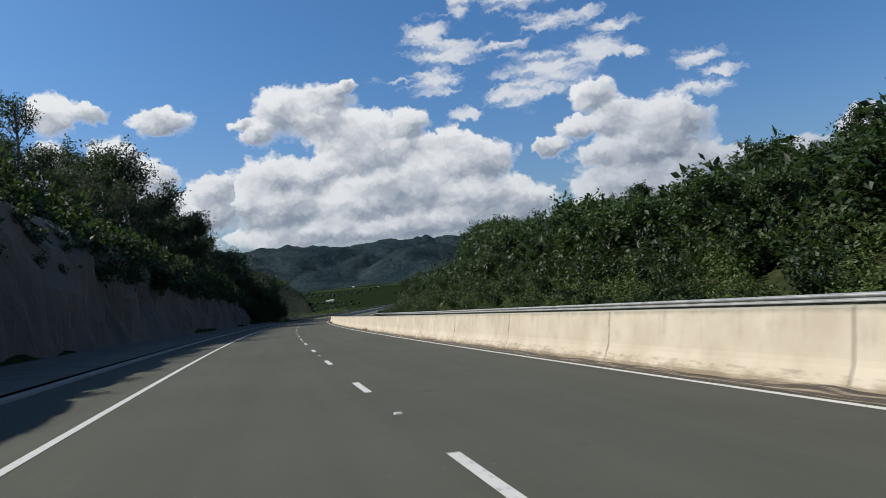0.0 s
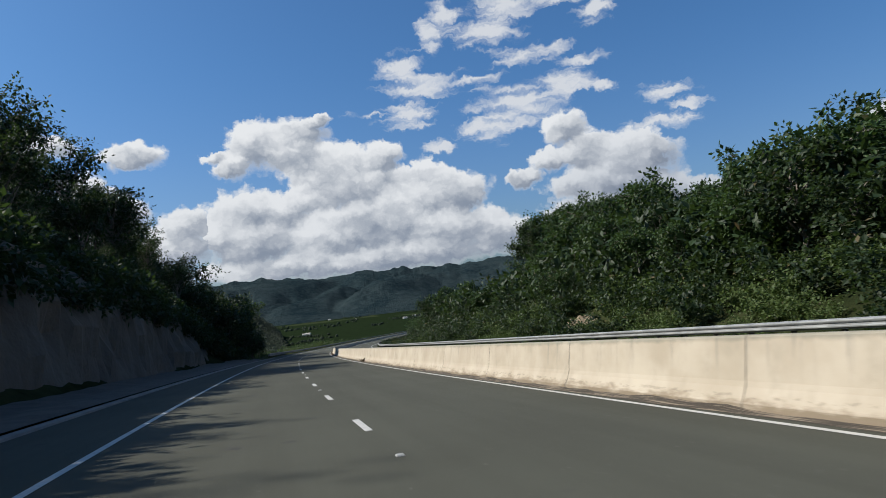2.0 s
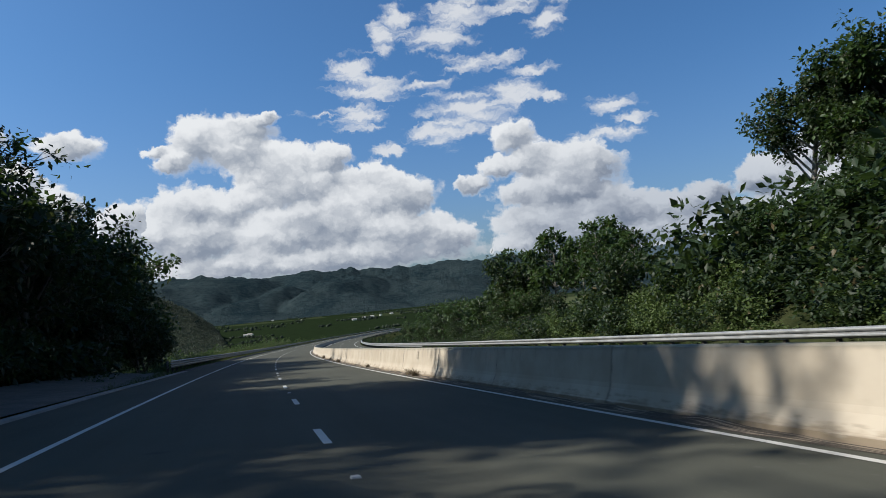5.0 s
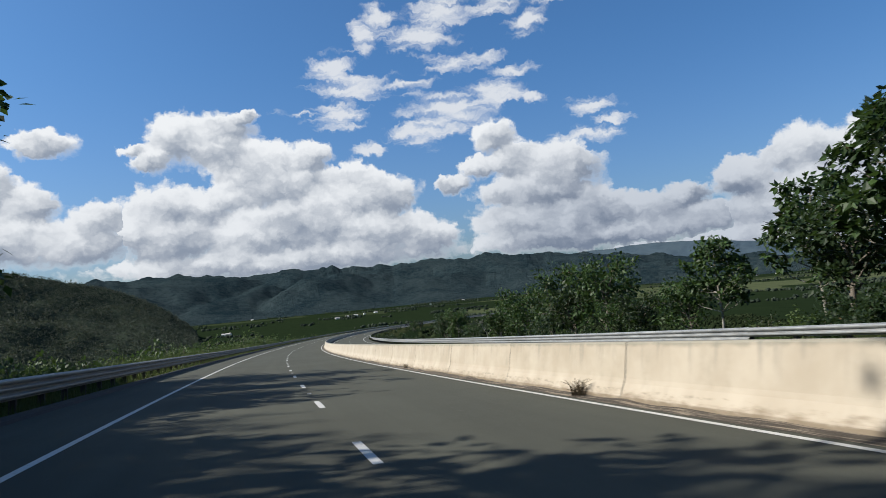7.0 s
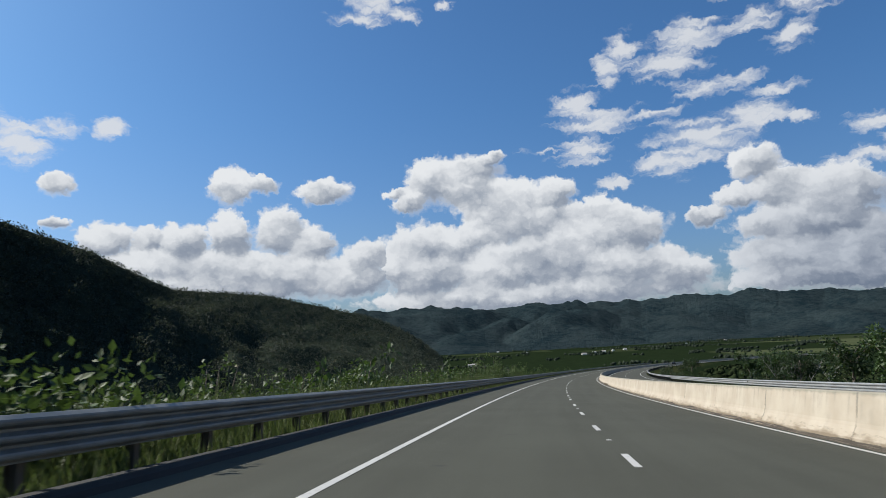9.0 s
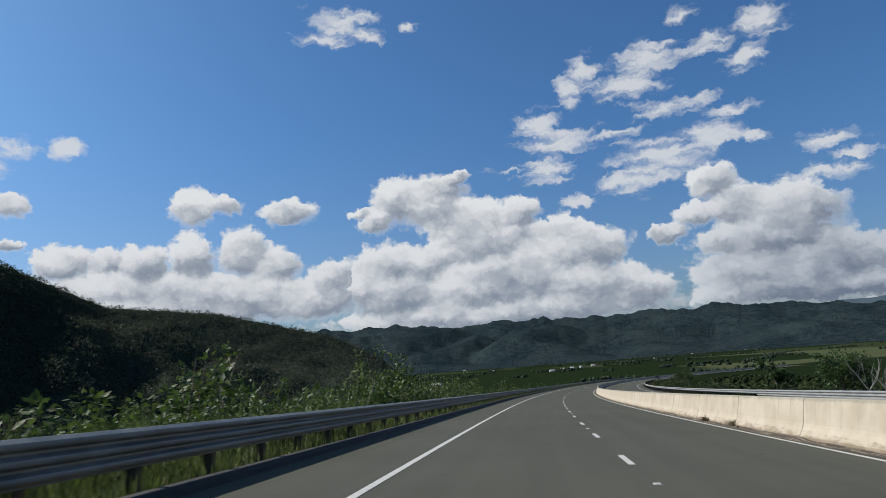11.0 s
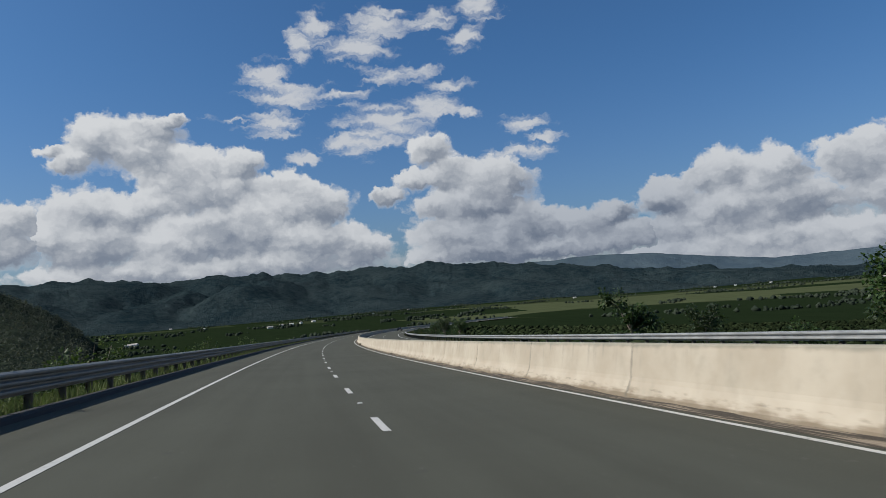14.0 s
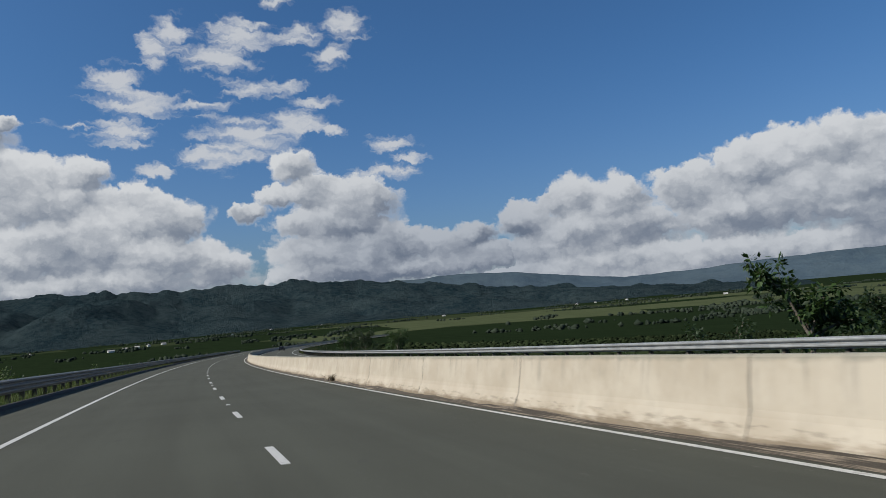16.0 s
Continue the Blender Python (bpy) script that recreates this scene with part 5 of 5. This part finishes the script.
def build_ridge(name, label, origin, az, el, r_foot, r_top, r_back, rough, seed, mat, lumps, step=0.25):
    azs = np.arange(az[0], az[-1] + 0.01, step)
    ts = np.linspace(0, 1.35, 40)
    pts = []
    for a_ in azs:
        b_ = radians(a_)
        top = math.tan(radians(float(np.interp(a_, az, el)))) * r_top + origin[2]
        crest = math.tan(radians(rough * knobs(a_ * 0.42, seed))) * r_top
        for t in ts:
            r = r_foot + (r_top - r_foot) * t if t <= 1 else r_top + (r_back - r_top) * (t - 1) / 0.35
            x, y = origin[0] + r * math.sin(b_), origin[1] + r * math.cos(b_)
            k = t ** 1.2 if t <= 1 else 1 - (t - 1) / 0.35
            q = Vector((x / 420.0, y / 420.0, seed))
            hills = abs(noise.noise(q)) * 1.6 + 0.55 * abs(noise.noise(q * 2.3)) + 0.25 * abs(noise.noise(q * 5.1)) - 0.35
            w = math.sin(math.pi * min(t, 1.0)) ** 0.7 if t < 1 else 0.0
            z = PLAIN - 3 + (top - PLAIN + 3) * max(k, 0.0) + lumps * hills * w + crest * max(0.0, min(1.0, (t - 0.72) / 0.26)) * (1.0 if t <= 1 else max(k, 0))
            z = min(z, PLAIN + (top - PLAIN) * (r - 800) / (r_top - 800)) if t < 0.95 else z
            pts.append((x, y, max(z, PLAIN - 3)))
    f = grid_faces(len(azs), len(ts))
    tagged(place(name, mesh_of(name, pts, f[:, ::-1], mat, None, True)), label, "mountain", "", "structure")


EYE = (40.0, 300.0, -17.0)
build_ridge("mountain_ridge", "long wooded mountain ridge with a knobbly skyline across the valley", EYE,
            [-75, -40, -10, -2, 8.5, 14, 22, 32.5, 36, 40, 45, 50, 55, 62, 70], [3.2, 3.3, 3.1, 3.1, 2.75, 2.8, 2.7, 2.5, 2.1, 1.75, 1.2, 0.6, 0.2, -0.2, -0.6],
            2350, 3600, 4000, 0.55, 1.5, HAZY_WOOD, 75.0, 0.15)
build_ridge("far_mountain_ridge", "far mountain ridge behind the valley, haze painted in as pale blue", EYE,
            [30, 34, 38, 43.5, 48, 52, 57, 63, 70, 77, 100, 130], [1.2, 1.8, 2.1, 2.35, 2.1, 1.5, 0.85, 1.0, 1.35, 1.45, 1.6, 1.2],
            4050, 4500, 4600, 0.12, 8.5, HAZY_BLUE_WOOD, 25.0)


def lump():
    """A low-sided dome, the head of a far tree."""
    v, f = [(0.0, 0.0, 1.0)], []
    for k, (r, z) in enumerate(((0.62, 0.74), (1.0, 0.12), (0.74, -0.6))):
        v += [(r * math.cos(1.0472 * j + 0.5 * k), r * math.sin(1.0472 * j + 0.5 * k), z) for j in range(6)]
    for j in range(6):
        i = (j + 1) % 6
        f.append((0, 1 + j, 1 + i))
        for o in (1, 7):
            f += [(o + j, o + 6 + j, o + 6 + i), (o + j, o + 6 + i, o + i)]
    return np.array(v), np.array(f)


def canopy(name, label, pts, size, mat, squash=0.8):
    """Tree crowns far off, each a ragged lobed head of foliage, as one mass."""
    base, faces = lump()
    n = len(pts)
    k = size * (0.55 + 0.9 * rng.random((n, 1, 1)) ** 1.5)
    t = rng.random(n) * 6.283
    c, s = np.cos(t)[:, None], np.sin(t)[:, None]
    b = np.stack([base[:, 0] * c - base[:, 1] * s, base[:, 0] * s + base[:, 1] * c, np.broadcast_to(base[:, 2] * squash, (n, len(base)))], 2)
    b = b * (0.64 + 0.72 * rng.random((n, len(base), 1))) * (0.7 + 0.6 * rng.random((n, 1, 3)))
    v = (np.asarray(pts)[:, None, :] + b * k).reshape(-1, 3)
    f = (faces[None] + (np.arange(n) * len(base))[:, None, None]).reshape(-1, 3)
    tagged(place(name, mesh_of(name, v, f, mat, None, True)), label, "forest", "", "stuff")


def build_hill():
    """The nearer wooded hill on the valley side."""
    o = (31.0, 274.0, -15.0)
    az = np.array([-80, -60, -50, -35, -27.4, -20.3, -16, -12.4, -7.5, -2.8, 0.5, 2.6, 3.6])
    el = np.array([12, 13.5, 13.5, 12.0, 9.3, 5.9, 5.5, 5.1, 3.9, 2.6, 0.9, -0.9, -2.3])
    far = np.array([430, 450, 500, 600, 700, 840, 930, 1000, 1080, 1150, 1180, 1200, 1210])

    def height(a_, t):
        d = float(np.interp(a_, az, far))
        top = math.tan(radians(float(np.interp(a_, az, el)))) * d + o[2]
        lump = noise.fractal(Vector((a_ * 0.10, t * 2.2, 4.0)), 0.8, 2.0, 3)
        if t <= 1:
            k, r = t ** 1.1 + 0.16 * lump * math.sin(math.pi * t), d * (0.52 + 0.48 * t)
        else:
            k, r = 1 - (t - 1) / 0.4, d * (1 + 0.4 * (t - 1) / 0.4)
        foot = PLAIN + 2
        b_ = radians(a_)
        return o[0] + r * math.sin(b_), o[1] + r * math.cos(b_), foot + (top - foot) * max(k, 0) - 3

    def crowned(a_, t):
        x, y, z = height(a_, t)
        q = Vector((x, y, 0.0))
        big, small = noise.voronoi(q / 9.0)[0][0], noise.voronoi(q / 4.2 + Vector((7.0, 3.0, 0.0)))[0][0]
        mood = 0.5 + noise.noise(q / 45.0)
        return x, y, z + (1.5 * noise.noise(q / 11.0) + 0.8 * noise.noise(q / 4.5)) * (0.6 + 0.8 * mood) + 0.5 * (1 - min(small, 1.0)) + 0.8 * (1 - min(big, 1.0))

    azs = np.concatenate([np.arange(-80, -46, 2.0), np.arange(-46, 3.61, 0.15)])
    ts = np.concatenate([np.linspace(0, 1.02, 150), np.linspace(1.04, 1.4, 10)])
    pts = [crowned(a_, t) for a_ in azs for t in ts]
    f = grid_faces(len(azs), len(ts))
    tagged(place("wooded_hill", mesh_of("wooded_hill", pts, f[:, ::-1], HILL_WOOD, None, True)),
           "steep hill covered with dark green forest", "hill", "", "structure")
    spots = [height(a_, t) for a_, t in zip(rng.uniform(-45, 3.2, 14000), rng.random(14000) ** 0.75 * 1.01)]
    v, f = leaves([(x, y, z + 0.6 + 1.8 * rng.random() ** 2) for x, y, z in spots], 11, 3.3, 2.0, 0.0, 0.5)
    tagged(place("forest", mesh_of("forest", v, f, HILL_LEAF)), "dark green leafy tree crowns of the hillside forest", "forest", "", "stuff")


build_hill()


def build_plain_trees():
    spots = []
    for k in range(150):
        a_, r = radians(rng.uniform(-6, 85)), rng.uniform(750, 2500)
        c = np.array((EYE[0] + r * math.sin(a_), EYE[1] + r * math.cos(a_)))
        way = rng.random() * 3.14
        for j in range(int(rng.integers(8, 40))):
            q = c + np.array((math.cos(way), math.sin(way))) * (j * 4.5 + rng.normal() * 4) + rng.normal(size=2) * 7
            spots.append(q)
    spots = np.array(spots)
    _, u = nearest(spots[:, 0], spots[:, 1])
    spots = spots[(u > 60) | (u < -60)]
    z = lie(spots[:, 0], spots[:, 1]) + 1.5
    canopy("trees_on_the_plain", "dark hedgerow trees among the valley fields", np.column_stack([spots, z]), 3.0, HILL_WOOD)
    rows = []
    for s in np.arange(200.0, 800.0, 6.0):
        for u in np.concatenate([np.arange(34.0, 260.0, 4.6), np.arange(-230.0, -36.0, 5.6)]):
            if rng.random() < 0.86:
                rows.append((s + rng.normal() * 0.7, u + rng.normal() * 0.7))
    rows = np.array(rows)
    p = at(rows[:, 0], rows[:, 1])
    keep = (np.hypot(p[:, 0] - EYE[0], p[:, 1] - EYE[1]) < 950) & (np.sin(p[:, 0] / 61.0) * np.sin(p[:, 1] / 83.0) < 0.86)
    p = p[keep]
    p[:, 2] = lie(p[:, 0], p[:, 1]) + 0.5
    canopy("orchard", "rows of low dark green orchard trees on the valley floor", p, 1.25, LEAF_GROVE, 0.6)


build_plain_trees()


def build_house(m, w, d, h):
    house = thing("house", "small pale house with a zinc roof among valley trees", "house", m, "houses in the valley")
    bm = bmesh.new()
    bmesh.ops.create_cube(bm, size=1.0)
    for q in bm.verts:
        q.co = Vector((q.co.x * w, q.co.y * d, (q.co.z + 0.5) * h - 0.3))
    place("wall", from_bm("wall", bm, WHITE_WALL), house, m)
    e, t = 0.5, 0.12
    v = [(-w / 2 - e, -d / 2 - e, h - 0.5), (w / 2 + e, -d / 2 - e, h - 0.5), (w / 2 + e, 0, h + 1.3), (-w / 2 - e, 0, h + 1.3), (-w / 2 - e, d / 2 + e, h - 0.5), (w / 2 + e, d / 2 + e, h - 0.5)]
    v += [(x, y, z + t) for x, y, z in v]
    f = [(0, 3, 2, 1), (3, 4, 5, 2), (6, 7, 8, 9), (9, 8, 11, 10), (0, 1, 7, 6), (4, 10, 11, 5), (0, 6, 9, 3), (3, 9, 10, 4), (1, 2, 8, 7), (2, 5, 11, 8)]
    place("roof", mesh_of("roof", v, f, ROOF), house, m)
    for x in (-w / 4, w / 4):
        win = sweep("window", 1.1, [(0, 0), (0.06, 0), (0.06, 1.1), (0, 1.1)], DARK_GLASS)
        place("window", win, house, m @ pose(x - 0.55, -d / 2 - 0.05, 1.0))


for a_, r in ((5.2, 1150), (5.6, 1165), (10.5, 1900), (15.5, 1420), (16.4, 1500), (17.2, 1540), (18.0, 1600), (19.0, 1650), (24, 2100), (27, 2250), (31, 2300), (41, 2200),
              (52, 2250), (53.5, 2280), (56, 2300), (63, 1900), (8.0, 2350), (12.8, 2420)):
    b_ = radians(a_)
    x, y = EYE[0] + r * math.sin(b_), EYE[1] + r * math.cos(b_)
    build_house(pose(x, y, float(lie(x, y)[0]), 0, 0, rng.random() * 180), 7.5 + 3 * rng.random(), 6 + 2 * rng.random(), 2.9)


# ---- small things by the barrier ----
def make_weed(seed, size):
    gen = np.random.default_rng(seed)
    parts = []
    for k in range(46):
        ang, t = gen.random() * 6.28, size * (0.4 + 0.6 * gen.random())
        out = gen.random() * 0.9
        b0 = gen.normal(size=2) * size * 0.16
        p = [(b0[0], b0[1], 0), (b0[0] + math.cos(ang) * out * t * 0.4, b0[1] + math.sin(ang) * out * t * 0.4, t * 0.6),
             (b0[0] + math.cos(ang) * out * t, b0[1] + math.sin(ang) * out * t, t * (0.55 + 0.4 * gen.random()))]
        parts.append(tube(p, (0.007, 0.005, 0.002), 3))
    v, f = merge(parts)
    return mesh_of("dry_weed", v, f, DRY)


WEEDS = [make_weed(31, 0.30), make_weed(32, 0.22)]
for k, (s, u, w) in enumerate(((43.2, 4.14, 0.7), (44.2, 4.14, 0.6), (94.4, 4.14, 1.0), (144.0, 4.12, 1.3), (145.2, 4.14, 0.9), (154.5, 4.15, 1.1), (168.1, 4.14, 0.9),
                              (175.7, 4.15, 0.8), (183.2, 4.14, 1.2), (197.8, 4.13, 1.0), (297.0, 4.14, 0.9), (300.1, 4.14, 1.0), (436.8, 4.13, 1.1))):
    m = frame_at(s, u, 0.02) @ pose(0, 0, 0, 0, 0, 40.0 * k) @ Matrix.Diagonal((w * 1.5, w, w, 1))
    tagged(place("dry_weed", WEEDS[k % 2], None, m), "clump of dry brown weeds at the foot of the barrier", "weed", "weeds along the barrier")


def make_rubble(seed, size):
    bm = bmesh.new()
    bmesh.ops.create_icosphere(bm, subdivisions=2, radius=size * 0.62)
    for q in bm.verts:
        q.co *= 0.7 + 0.5 * noise.noise(q.co * 5.0 + Vector((seed, 0, 0)))
        q.co.z = max(q.co.z * 0.8, -size * 0.3)
    return from_bm("rubble", bm, RUBBLE)


for s, u, r in ((397.0, 4.10, 0.17), (397.4, 4.05, 0.10), (396.6, 4.08, 0.08), (349.0, 4.10, 0.13), (296.2, 4.10, 0.12)):
    tagged(place("rubble", make_rubble(s, r), None, frame_at(s, u, 0.06)), "lump of broken grey concrete by the barrier", "rubble", "rubble along the barrier")


def build_mark(s):
    """A stencilled mark on the barrier that cannot be read: plain bars."""
    mark = thing("stencil_mark", "faded grey stencilled bars on the concrete barrier", "marking", frame_at(s, 4.40, 0.6))
    bar = mesh_of("bar", [(-0.09, 0, 0), (0.09, 0, 0), (0.09, -0.009, 0.06), (-0.09, -0.009, 0.06)], [(3, 2, 1, 0)], STENCIL)
    for k in range(3):
        place("bar", bar, mark, frame_at(s, 4.372, 0.55) @ pose(0, -0.0137 * k, 0.09 * k))


build_mark(144.7)
build_mark(45.0)


def build_car(m):
    car = thing("car", "small dark saloon car on the oncoming carriageway", "car", m)
    side = [(-2.1, 0.35), (-2.1, 0.75), (-1.9, 0.92), (-1.2, 1.0), (-0.7, 1.42), (0.6, 1.45), (1.3, 1.0), (2.0, 0.88), (2.15, 0.6), (2.1, 0.35)]
    n = len(side)
    v = [(x, y * (0.84 if z < 1.1 else 0.66), z) for y in (-1, 1) for x, z in side]
    f = [tuple(range(n)), tuple(range(2 * n - 1, n - 1, -1))] + [(i, n + i, n + (i + 1) % n, (i + 1) % n) for i in range(n)]
    place("body", mesh_of("body", v, f, CAR_PAINT), car, m)
    glass = [(-1.13, 0.62, 1.06), (-1.13, -0.62, 1.06), (-0.74, -0.55, 1.37), (-0.74, 0.55, 1.37)]
    place("windscreen", mesh_of("windscreen", [(x - 0.02, y, z + 0.02) for x, y, z in glass], [(0, 1, 2, 3)], DARK_GLASS), car, m)
    for x in (-1.3, 1.3):
        for y in (-0.8, 0.8):
            bm = bmesh.new()
            bmesh.ops.create_cone(bm, cap_ends=True, segments=16, radius1=0.31, radius2=0.31, depth=0.2)
            bmesh.ops.bevel(bm, geom=[q for q in bm.edges if len(q.link_faces) == 2 and abs(q.verts[0].co.z - q.verts[1].co.z) < 1e-4], offset=0.03, segments=1)
            place("wheel", from_bm("wheel", bm, RUBBER), car, m @ pose(x, y, 0.31, 90))


build_car(frame_at(640.0, 8.0, 0.0))
